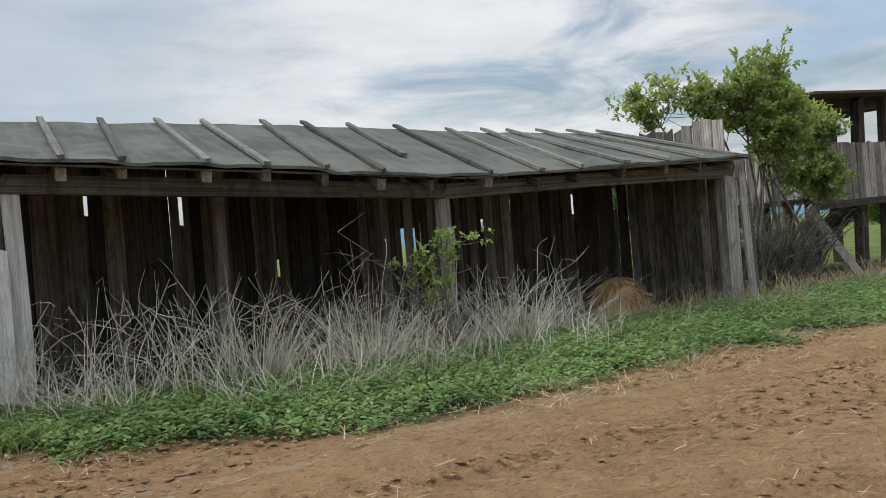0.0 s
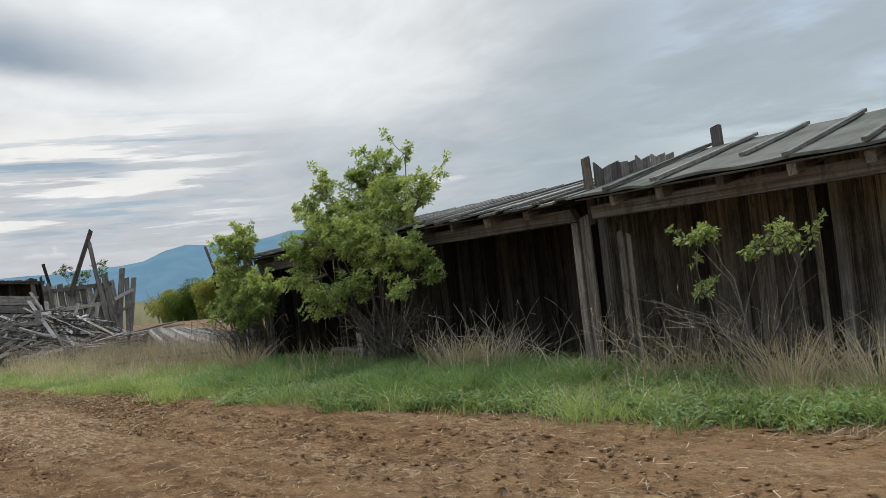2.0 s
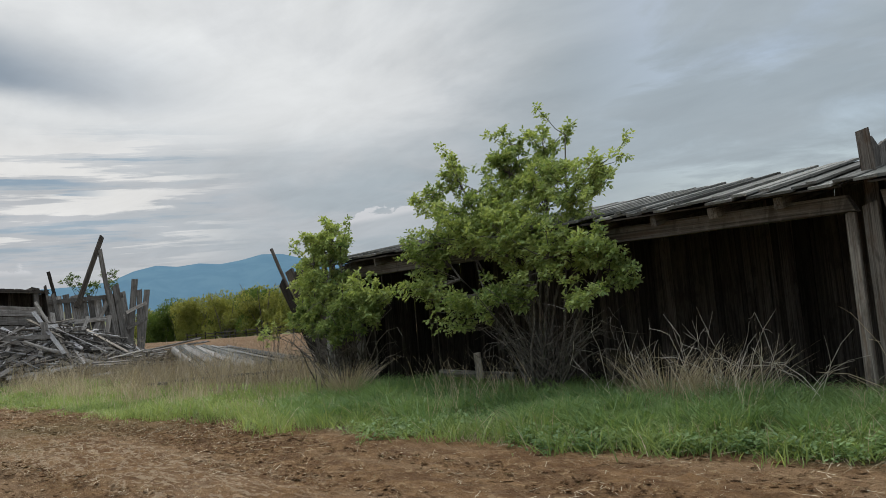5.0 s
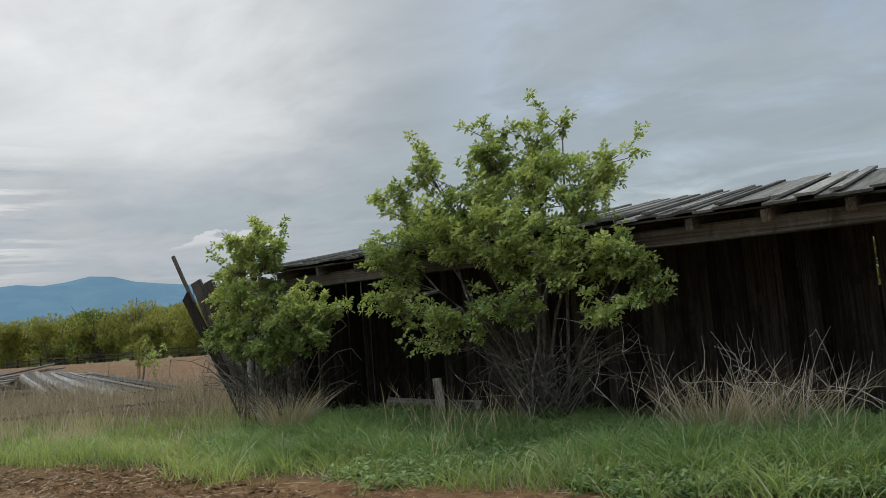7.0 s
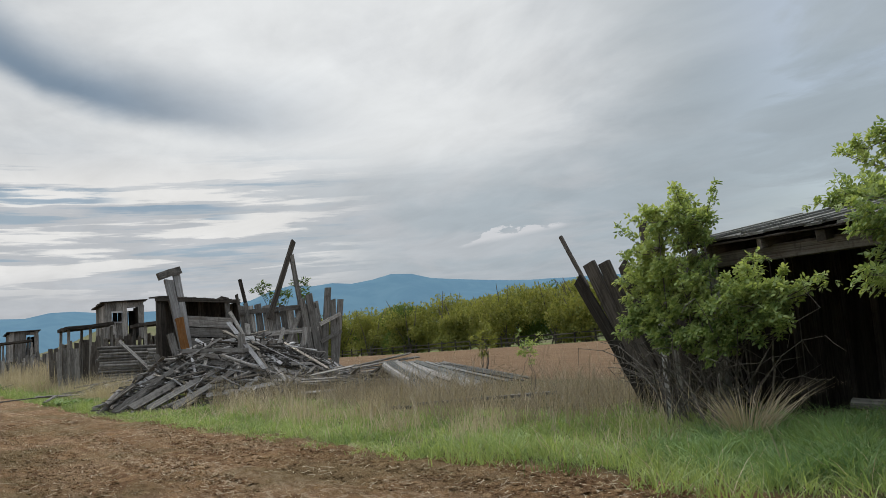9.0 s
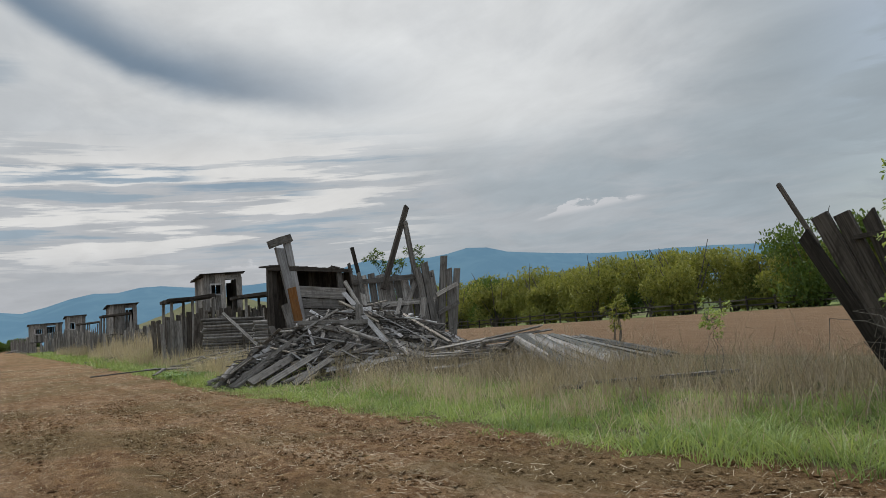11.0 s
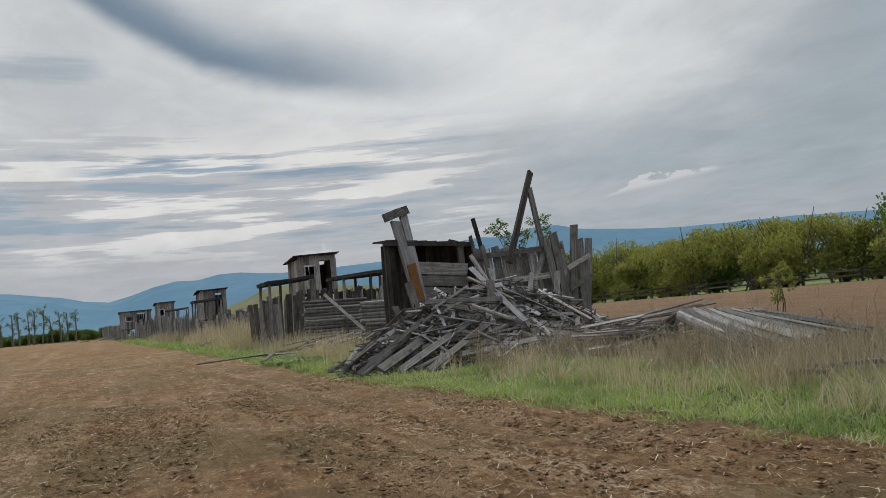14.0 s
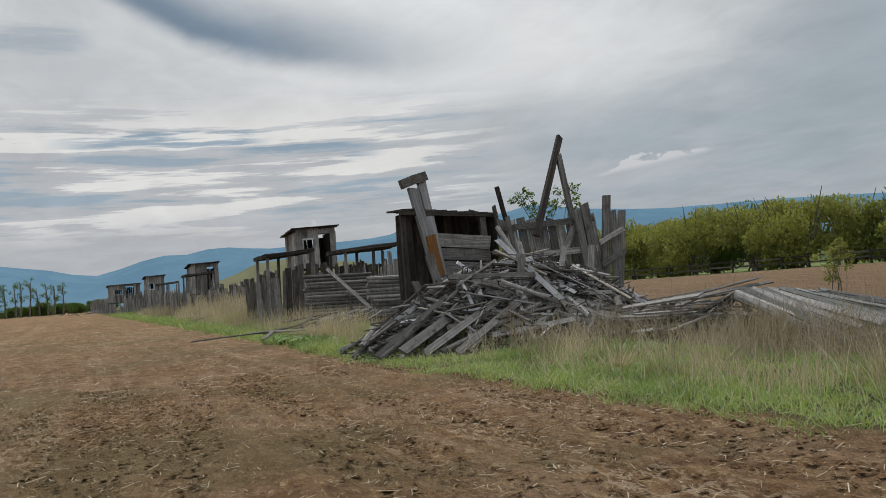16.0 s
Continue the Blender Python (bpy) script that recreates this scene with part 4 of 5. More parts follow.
    return ob


fallen_roof()
for a, b in (((-28.88, 9.79, 0.82), (-28.40, 12.04, 0.82)), ((-25.98, 8.18, 0.82), (-25.04, 10.97, 0.82)), ((-25.78, 7.47, 0.82), (-25.42, 7.80, 0.82))):
    t = thing("fallen_plank", a, "long grey plank lying in dry grass", "plank", "planks fallen in the grass")
    board(t, a, b, 0.2, 0.06, (0, 0, 1), WOOD_GREY)


# ---- the far row of huts ----
def cabin(x, y0, y1, z0, z1, z2, deep, label, door=True, window=True):
    """A small plank cabin on legs, its front towards +x."""
    ob = thing("raised_cabin", (x, (y0 + y1) / 2, lie(x, y0)), label, "cabin", "cabins along the track")
    n = max(3, int((y1 - y0) / 0.3))
    w = (y1 - y0) / n
    if window:
        za, zb, ya, yb = z0 + (z2 - z0) * 0.45, z0 + (z2 - z0) * 0.72, y0 + (y1 - y0) * 0.16, y0 + (y1 - y0) * 0.44
        for p, q in (((ya, za), (yb, za)), ((ya, zb), (yb, zb)), ((ya, za), (ya, zb)), ((yb, za), (yb, zb))):
            board(ob, (x + 0.04, *p), (x + 0.04, *q), 0.09, 0.05, (1, 0, 0), WOOD_POST, "window_frame")
    dy0, dy1 = y0 + (y1 - y0) * 0.55, y0 + (y1 - y0) * 0.82
    for i in range(n):
        c = y0 + w * (i + 0.5)
        if door and dy0 < c < dy1:
            board(ob, (x, c, z2 - 0.35), (x, c, z2 - 0.08), w, 0.04, (1, 0, 0), WOOD_GREY)
            continue
        if window and y0 + (y1 - y0) * 0.2 < c < y0 + (y1 - y0) * 0.42:
            board(ob, (x, c, z0), (x, c, z0 + (z2 - z0) * 0.45), w, 0.04, (1, 0, 0), WOOD_GREY)
            board(ob, (x, c, z0 + (z2 - z0) * 0.72), (x, c, z2 - 0.05), w, 0.04, (1, 0, 0), WOOD_GREY)
            continue
        board(ob, (x, c, z0), (x, c, z2 - 0.05), w, 0.04, (1, 0, 0), WOOD_GREY)
    for y in (y0, y1):
        m = int(deep / 0.35)
        for i in range(m):
            c = x - deep * (i + 0.5) / m
            board(ob, (c, y, z0), (c, y, z2 - 0.25), deep / m, 0.04, (0, 1, 0), WOOD_GREY)
        for c in (x, x - deep):
            board(ob, (c, y, lie(c, y) - 0.1), (c, y, z0), 0.15, 0.13, (1, 0, 0), WOOD_GREY, "post")
    # back wall behind the openings: interior shade put into dark boards
    for i in range(n):
        c = y0 + w * (i + 0.5)
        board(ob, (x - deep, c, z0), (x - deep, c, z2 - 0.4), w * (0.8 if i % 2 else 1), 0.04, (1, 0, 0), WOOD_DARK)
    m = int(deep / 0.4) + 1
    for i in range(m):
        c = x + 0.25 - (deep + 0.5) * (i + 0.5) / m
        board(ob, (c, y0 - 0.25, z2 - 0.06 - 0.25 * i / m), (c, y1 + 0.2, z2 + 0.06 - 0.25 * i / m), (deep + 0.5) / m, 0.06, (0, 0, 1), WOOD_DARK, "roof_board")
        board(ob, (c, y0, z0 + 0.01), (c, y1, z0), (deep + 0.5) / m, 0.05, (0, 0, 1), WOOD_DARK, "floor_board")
    return ob


def canopy(x, y0, y1, z, deep, label):
    ob = thing("lean_to", (x, (y0 + y1) / 2, lie(x, y0)), label, "lean-to", "lean-tos along the track")
    for i in range(6):
        c = x + 0.2 - deep * i / 5
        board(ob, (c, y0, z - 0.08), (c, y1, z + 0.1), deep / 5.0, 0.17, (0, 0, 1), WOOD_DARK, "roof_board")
    for c in (x, x - deep):
        for y in (y0 + 0.1, (y0 + y1) / 2, y1 - 0.1):
            board(ob, (c, y, lie(c, y) - 0.1), (c, y + 0.08, z - 0.03), 0.13, 0.12, (1, 0, 0), WOOD_GREY, "post")
    return ob


def paling(x0, y0, x1, y1, h, label, seed, mat=WOOD_GREY, ragged=0.3):
    ob = thing("paling_fence", (x0, y0, lie(x0, y0)), label, "fence", "fences along the track")
    r = random.Random(seed)
    d = Vector((x1 - x0, y1 - y0, 0))
    n = max(2, int(d.length / 0.24))
    for i in range(n):
        f = (i + 0.5) / n
        x, y = x0 + d.x * f, y0 + d.y * f
        z = lie(x, y)
        board(ob, (x, y, z - 0.1), (x + r.uniform(-0.1, 0.1), y + r.uniform(-0.1, 0.1), z + h + r.uniform(-ragged, ragged)), d.length / n * r.uniform(0.75, 1), 0.04, (-d.y, d.x, 0), mat)
    return ob


def log_wall(x, y0, y1, z0, z1, label, seed):
    ob = thing("log_stack", (x, (y0 + y1) / 2, z0), label, "log wall", "stacked log walls")
    r = random.Random(seed)
    n = int((z1 - z0) / 0.13)
    for i in range(n):
        z = z0 + (i + 0.5) * (z1 - z0) / n
        board(ob, (x + r.uniform(-0.05, 0.05), y0 + r.uniform(-0.1, 0.1), z), (x + r.uniform(-0.05, 0.05), y1 + r.uniform(-0.1, 0.1), z - 0.04), 0.15, 0.14, (1, 0, 0), WOOD_GREY, "log", log=True)
    return ob


cabin(-63, 10.3, 12.5, 3.8, 3.8, 6.05, 2.4, "raised grey plank cabin with doorway and small window")
canopy(-56, 6.95, 9.15, 4.25, 2.2, "low lean-to with dark sheet roof on posts")
canopy(-57, 10.9, 13.9, 4.4, 2.5, "open lean-to with dark roof on slender posts")
paling(-56.5, 11.0, -56.5, 13.6, 1.5, "grey board parapet under a lean-to", 3, ragged=0.05)
paling(-56, 6.6, -56, 7.9, 2.0, "grey plank fence beside a lean-to", 4, ragged=0.1)
paling(-54, 7.35, -54, 8.15, 2.2, "dark upright boards stacked together", 5, WOOD_DARK, 0.25)
log_wall(-52, 7.65, 10.5, 1.45, 3.1, "low wall of stacked grey logs", 6)
log_wall(-47, 8.6, 10.6, 1.3, 2.75, "low wall of stacked weathered logs", 7)
paling(-50.5, 10.6, -52, 14.5, 2.2, "ragged grey paling fence", 8)
paling(-66, 8.2, -61, 7.6, 1.7, "ragged leaning paling fence of grey boards", 9, ragged=0.4)
paling(-82, 8.4, -74, 8.3, 1.3, "broken paling fence of grey boards", 10, ragged=0.5)
cabin(-92, 8.6, 10.85, 3.4, 3.4, 6.05, 2.5, "distant raised grey cabin with flat roof", window=False)
canopy(-88, 7.5, 9.8, 4.95, 2.0, "distant grey lean-to on posts")
paling(-105, 6.8, -86, 6.8, 2.0, "long distant fence of grey boards", 11, ragged=0.35)
cabin(-125, 7.6, 9.7, 3.6, 3.6, 6.65, 2.5, "small distant grey plank cabin", door=False)
canopy(-118, 8.2, 10.6, 5.4, 2.0, "distant dark lean-to on thin posts")
paling(-150, 6.4, -108, 6.9, 2.3, "distant ragged fence of grey boards", 12, ragged=0.5)
cabin(-160, 4.8, 9.5, 4.2, 4.2, 7.1, 3.0, "distant broad grey plank cabin")
paling(-230, 3.5, -165, 6.0, 2.2, "distant ragged fence of grey boards", 13, ragged=0.7)


def jumble():
    """Broken fences and sheets that close the far row."""
    r = random.Random(91)
    x = -43.0
    while x > -165:
        w = r.uniform(3, 7)
        y = lerp(x, (-165, 6.0), (-90, 7.0), (-43, 8.6)) + r.uniform(-0.5, 0.8)
        if r.random() < 0.55:
            paling(x, y + 0.8, x - w * r.uniform(0.4, 0.9), y + 0.8 + r.uniform(-0.6, 0.6), r.uniform(0.5, 1.4), "broken grey boards of a ruined fence", r.randrange(999), r.choice((WOOD_GREY, WOOD_DARK, WOOD_BEAM)), r.uniform(0.2, 0.6))
        paling(x + 1, y + 3.2, x - w * 0.7, y + 3.6, r.uniform(1.4, 2.3), "grey plank wall of a ruined enclosure", r.randrange(999), r.choice((WOOD_GREY, WOOD_BEAM)), 0.2)
        if r.random() < 0.6:
            paling(x - w, y, x - w - 0.3, y + 3.2, r.uniform(1.3, 2.0), "cross wall of weathered grey boards", r.randrange(999), WOOD_GREY, 0.25)
        x -= w * r.uniform(0.9, 1.1)


jumble()
paling(-59.5, 6.8, -59.8, 14.2, 2.2, "grey plank wall closing a ruined enclosure", 31, WOOD_BEAM, 0.15)


def plank_spill(cx, cy, n, reach, label, seed):
    ob = thing("plank_spill", (cx, cy, lie(cx, cy)), label, "planks", "spilled planks")
    r = random.Random(seed)
    for i in range(n):
        x, y = cx + r.gauss(0, reach * 0.4), cy + r.gauss(0, reach * 0.5)
        a, l = r.gauss(1.3, 0.5), r.uniform(0.6, 2.4)
        z = lie(x, y) + r.uniform(0.03, 0.3)
        board(ob, (x - math.cos(a) * l / 2, y - math.sin(a) * l / 2, z), (x + math.cos(a) * l / 2, y + math.sin(a) * l / 2, z + r.uniform(-0.05, 0.35)), r.uniform(0.06, 0.16), 0.04, (r.uniform(-0.5, 0.5), 0, 1), WOOD_GREY)


t = thing("leaning_plank", (-50.5, 9.9, 1.6), "grey plank leaning on a log wall", "plank")
board(t, (-50.4, 9.9, 1.5), (-51.6, 8.5, 3.3), 0.15, 0.06, (1, 0, 0.3), WOOD_GREY)
plank_spill(-48.0, 7.6, 40, 1.6, "planks spilled before a log wall", 2)
plank_spill(-46.0, 6.2, 14, 1.6, "long planks lying in pale grass", 5)
plank_spill(-70.0, 7.4, 30, 1.8, "collapsed grey boards beside the track", 3)
plank_spill(-180.0, 4.0, 40, 8, "distant grey rubble of planks", 4)


# ---- raised hut beyond the sheds, east ----
def stilt_hut():
    ob = thing("stilt_hut", (17.5, 10.8, 0.2), "grey plank watch hut raised on posts with open upper side", "hut")
    for x in (15.6, 17.3, 18.25, 20.2):
        board(ob, (x - 0.25, 10.8, 0.1), (x, 10.8, 4.15), 0.22, 0.2, (0, -1, 0), WOOD_DARK, "post")
        board(ob, (x - 0.1, 13.4, 0.1), (x, 13.4, 4.0), 0.2, 0.2, (0, -1, 0), WOOD_DARK, "post")
    for i in range(22):
        x = 15.45 + i * 0.225
        board(ob, (x, 10.68, 1.85), (x, 10.68, 3.12), 0.215, 0.03, (0, -1, 0), WOOD_GREY)
    for i in range(11):
        board(ob, (15.4, 10.8 + i * 0.24, 1.85), (15.4, 10.8 + i * 0.24, 3.1), 0.22, 0.03, (1, 0, 0), WOOD_GREY)
    board(ob, (15.3, 10.66, 1.78), (20.6, 10.66, 1.9), 0.16, 0.14, (0, -1, 0), WOOD_DARK, "beam")
    for i in range(9):
        board(ob, (15.1, 10.5 + i * 0.36, 4.08 - i * 0.02), (20.8, 10.5 + i * 0.36, 4.34 - i * 0.02), 0.37, 0.06, (0, 0, 1), WOOD_DARK, "roof_board")
    for i in range(12):
        board(ob, (15.4 + i * 0.45, 10.7, 1.95), (15.4 + i * 0.45, 13.5, 1.95), 0.44, 0.04, (0, 0, 1), WOOD_DARK, "floor_board")
    board(ob, (17.2, 10.9, 1.9), (16.6, 12.4, 0.3), 0.5, 0.05, (1, 0, 0), WOOD_DARK, "brace")
    return ob


stilt_hut()
upright_boards("leaning_planks", "two long grey planks leaning against bushes", [((16.1, 10.2, 0.2), (14.9, 10.5, 1.75), 0.22), ((16.3, 10.35, 0.2), (15.1, 10.65, 1.8), 0.2)], category="planks")
for a, b in (((14.0, 8.6, 0.35), (15.2, 8.9, 0.55)), ((13.3, 8.2, 0.32), (13.7, 8.75, 0.42)), ((8.0, 8.75, 0.33), (11.8, 8.3, 0.38))):
    t = thing("fallen_plank", a, "loose grey plank lying on the grass bank", "plank", "planks fallen in the grass")
    board(t, a, b, 0.2, 0.05, (0, -0.5, 1), WOOD_GREY)


# ---- plants ----
class Growth:
    """Gathers tubes and leaves as plain vertex and face lists."""

    def __init__(self):
        self.v, self.f = [], []

    def tube(self, pts, r0, r1, sides=5):
        n0 = len(self.v)
        for i, p in enumerate(pts):
            p = Vector(p)
            d = (Vector(pts[min(i + 1, len(pts) - 1)]) - Vector(pts[max(i - 1, 0)])).normalized()
            a = d.orthogonal().normalized()
            b = d.cross(a)
            r = r0 + (r1 - r0) * i / (len(pts) - 1)
            for j in range(sides):
                t = 2 * math.pi * j / sides
                self.v.append(tuple(p + (a * math.cos(t) + b * math.sin(t)) * r))
        for i in range(len(pts) - 1):
            for j in range(sides):
                q, w = n0 + i * sides + j, n0 + i * sides + (j + 1) % sides
                self.f.append((q, w, w + sides, q + sides))

    def leaf(self, p, d, n, length, width):
        """A pointed leaf folded along its middle."""
        s = d.cross(n)
        if s.length < 1e-4:
            return
        s.normalize()
        up = s.cross(d)
        k = len(self.v)
        a, b = p + d * length * 0.3, p + d * length * 0.72
        self.v += [tuple(p), tuple(a + s * width * 0.5 + up * width * 0.14), tuple(b + s * width * 0.42 + up * width * 0.06), tuple(p + d * length - up * length * 0.12),
                   tuple(b - s * width * 0.42 + up * width * 0.06), tuple(a - s * width * 0.5 + up * width * 0.14)]
        self.f += [(k, k + 1, k + 2, k + 3), (k, k + 3, k + 4, k + 5)]

    def mesh(self, name, mat, smooth_it=False):
        return mesh_of(name, self.v, self.f, mat, smooth_it)


def rand_dir(r):
    while True:
        v = Vector((r.uniform(-1, 1), r.uniform(-1, 1), r.uniform(-1, 1)))
        if 0.05 < v.length < 1:
            return v.normalized()


def shrub(name, base, lobes, twigs, label, category, mat=LEAF, seed=1, stems=7, leaf=0.085, bare=0, thick=0.045, spots=8, spread=0.5, group=""):
    """A shrub: stems fan out from the base to lobes (centre, radii), which carry leafy twigs."""
    r = random.Random(seed)
    base = Vector(base)
    wood_g, crown = Growth(), Growth()
    ends = []
    vols = [(a * b * c) ** 0.7 for _, (a, b, c) in lobes]
    for i in range(stems):
        c, rad = lobes[i % len(lobes)]
        goal = Vector(c) + Vector([r.uniform(-0.5, 0.5) * q for q in rad])
        start = base + Vector((r.uniform(-spread, spread), r.uniform(-spread, spread) * 0.5, -0.1))
        bend = rand_dir(r) * 0.18
        pts = []
        for j in range(8):
            f = j / 7
            q = start.lerp(goal, f)
            q.z = start.z + (goal.z - start.z) * f ** 0.8
            q += bend * math.sin(f * math.pi) + rand_dir(r) * 0.03
            pts.append(q)
        wood_g.tube(pts, thick * r.uniform(0.6, 1.1), thick * 0.25, 6)
        ends += [(p, j / 7) for j, p in enumerate(pts) if j > 1]
    for i in range(twigs):
        (c, rad) = r.choices(lobes, vols)[0]
        d = rand_dir(r) * (r.random() ** 0.4) * 0.95
        tip = Vector(c) + Vector((d.x * rad[0], d.y * rad[1], d.z * rad[2]))
        if r.random() < 0.3:
            tip += Vector((d.x, d.y * 0.5, abs(d.z) * 0.8 + 0.25)) * r.uniform(0.15, 0.46)
        below = [e for e in ends if e[0].z < tip.z + 0.1] or ends
        root = min(r.sample(below, min(40, len(below))), key=lambda e: (e[0] - tip).length)[0]
        pts = [root.lerp(tip, f) + Vector((0, 0, -0.07 * min((tip - root).length, 1.0) * math.sin(f * math.pi))) + rand_dir(r) * 0.02 for f in (0, 0.33, 0.66, 1.0)]
        wood_g.tube(pts, 0.009, 0.003, 3)
        run = (tip - root)
        if run.length > 0.9:
            root = tip - run.normalized() * 0.9
        for s in range(spots):
            f = 1 - (s / spots) ** 1.3 * 0.55
            p = root.lerp(tip, f) + rand_dir(r) * 0.04
            out = (rand_dir(r) + Vector((0, 0, 0.25)) + run.normalized() * 0.5).normalized()
            side = out.orthogonal().normalized()
            stalk = leaf * 1.1
            for q in range(5):
                o = (out * (0.4 if q < 4 else 1.0) + side * (1 if q % 2 else -1) * (0.9 if q < 4 else 0) + rand_dir(r) * 0.25).normalized()
                at = p + out * stalk * (0.35 + 0.3 * (q // 2))
                crown.leaf(at, o, (Vector((0, 0, 1)) + rand_dir(r) * 0.7).normalized(), leaf * r.uniform(0.6, 1.2), leaf * 0.5 * r.uniform(0.8, 1.2))
    for i in range(bare):
        a = r.uniform(0, 2 * math.pi)
        l = r.uniform(0.6, 1.5)
        p0 = base + Vector((r.uniform(-spread, spread), r.uniform(-spread, spread) * 0.5, r.uniform(0.1, 0.5)))
        d = Vector((math.cos(a), math.sin(a) * 0.5 - 0.1, r.uniform(0.2, 0.9)))
        pts = [p0 + d * l * f + Vector((0, 0, 0.25 * math.sin(f * 2.6))) + rand_dir(r) * 0.03 for f in (0, 0.25, 0.5, 0.75, 1)]
        wood_g.tube(pts, 0.014, 0.004, 4)
        for k in range(3):
            q = pts[2 + k % 3]
            e = q + rand_dir(r) * 0.35
            wood_g.tube([q, q.lerp(e, 0.5) + rand_dir(r) * 0.03, e], 0.006, 0.002, 3)
    ob = thing(name, base, label, category, group)
    part("trunk", wood_g.mesh("trunk", BARK, True), ob, "bare grey stems")
    part("crown", crown.mesh("crown", mat), ob, "fresh green leaves")
    return ob


BIG = [((-15.3, 9.0, 4.45), (0.2, 0.2, 0.3)), ((-15.2, 8.8, 4.0), (0.4, 0.35, 0.35)), ((-14.25, 9.1, 4.3), (0.1, 0.1, 0.22)), ((-14.6, 8.9, 4.1), (0.2, 0.2, 0.3)), ((-14.5, 8.7, 3.7), (0.5, 0.4, 0.35)), ((-13.65, 8.85, 3.65), (0.28, 0.28, 0.32)),
       ((-16.1, 8.4, 4.05), (0.24, 0.24, 0.3)), ((-16.5, 8.3, 3.6), (0.2, 0.24, 0.28)), ((-16.4, 8.0, 2.75), (0.45, 0.4, 0.4)), ((-15.5, 8.05, 3.1), (0.7, 0.5, 0.5)), ((-14.6, 8.1, 2.85), (0.65, 0.5, 0.5)), ((-13.75, 8.1, 2.5), (0.6, 0.4, 0.4)),
       ((-13.25, 8.2, 2.45), (0.3, 0.22, 0.16)), ((-13.05, 8.35, 2.1), (0.25, 0.15, 0.2)), ((-14.9, 8.4, 3.45), (0.7, 0.4, 0.35)), ((-14.0, 8.45, 3.2), (0.5, 0.35, 0.35)), ((-13.5, 7.95, 1.85), (0.35, 0.3, 0.2)), ((-15.7, 7.8, 1.9), (0.5, 0.4, 0.35)), ((-14.7, 7.85, 1.95), (0.5, 0.35, 0.35)), ((-16.45, 7.9, 2.2), (0.3, 0.3, 0.3))]
shrub("elder_shrub", (-14.45, 8.4, 0.45), BIG, 520, "large many-stemmed green shrub growing against a shed", "shrub", LEAF, 3, 13, 0.068, 60, 0.032, 12, 0.25)
SMALL = [((-19.2, 8.1, 3.3), (0.45, 0.35, 0.5)), ((-18.85, 8.15, 3.2), (0.22, 0.25, 0.3)), ((-19.75, 8.1, 2.7), (0.55, 0.4, 0.55)), ((-19.1, 8.0, 2.45), (0.5, 0.4, 0.45)), ((-18.1, 7.9, 2.2), (0.7, 0.4, 0.42)), ((-17.8, 7.85, 1.95), (0.4, 0.3, 0.3)), ((-19.85, 8.0, 2.0), (0.32, 0.3, 0.25)), ((-18.6, 7.9, 1.7), (0.4, 0.3, 0.3)), ((-19.2, 7.9, 1.9), (0.4, 0.3, 0.35))]
shrub("elder_shrub", (-18.4, 11.7, 0.5), [((-18.4, 11.7, 3.6), (0.9, 0.3, 0.3))], 60, "green shrub showing above a shed roof", "shrub", LEAF, 14, 5, 0.09, 0, 0.03)
shrub("elder_shrub", (-18.9, 8.2, 0.5), SMALL, 330, "leafy green shrub swallowing a shed corner", "shrub", LEAF, 4, 11, 0.068, 50, 0.02, 12, 0.6)
EAST = [((13.00, 10.3, 4.25), (0.8, 0.6, 0.55)), ((11.80, 10.6, 4.05), (0.8, 0.5, 0.45)), ((10.80, 10.8, 3.8), (0.55, 0.4, 0.4)), ((13.85, 10.3, 4.45), (0.35, 0.4, 0.45)), ((13.90, 10.2, 3.5), (0.9, 0.7, 0.6)), ((15.00, 10.2, 3.35), (0.55, 0.5, 0.45)), ((14.20, 10.0, 2.5), (1.0, 0.7, 0.55)), ((14.9, 10.0, 2.2), (0.6, 0.5, 0.4)), ((13.5, 10.1, 3.1), (0.7, 0.5, 0.6)), ((13.4, 10.2, 3.9), (0.9, 0.6, 0.6)), ((12.4, 10.5, 3.7), (0.7, 0.4, 0.4))]
shrub("elder_shrub", (13.3, 10.2, 0.25), EAST, 640, "tall green shrub at the end of a shed", "shrub", LEAF, 5, 16, 0.085, 300, 0.045, 10, 0.9)
shrub("sapling", (-7.64, 8.2, 0.4), [((-8.2, 8.2, 2.08), (0.3, 0.1, 0.12)), ((-7.5, 8.2, 1.9), (0.14, 0.1, 0.16)), ((-7.1, 8.2, 1.92), (0.22, 0.1, 0.12)), ((-8.15, 8.2, 1.5), (0.15, 0.1, 0.1))], 34, "young sapling with fresh green leaf tufts", "sapling", LEAF, 6, 9, 0.06, 6, 0.014, 6, 0.08)
shrub("sapling", (4.75, 8.1, 0.3), [((4.85, 8.1, 1.55), (0.2, 0.15, 0.25)), ((4.45, 8.1, 1.45), (0.2, 0.12, 0.1)), ((4.6, 8.1, 1.15), (0.4, 0.2, 0.2))], 36, "small sapling with pale green leaves by a post", "sapling", LEAF, 7, 6, 0.06, 4, 0.012, 6, 0.1)
shrub("sapling", (-24.6, 10.0, 0.7), [((-24.6, 10.0, 1.7), (0.2, 0.15, 0.35))], 12, "thin sapling in dry grass", "sapling", LEAF, 8, 3, 0.06, 0, 0.01, 5, 0.05)
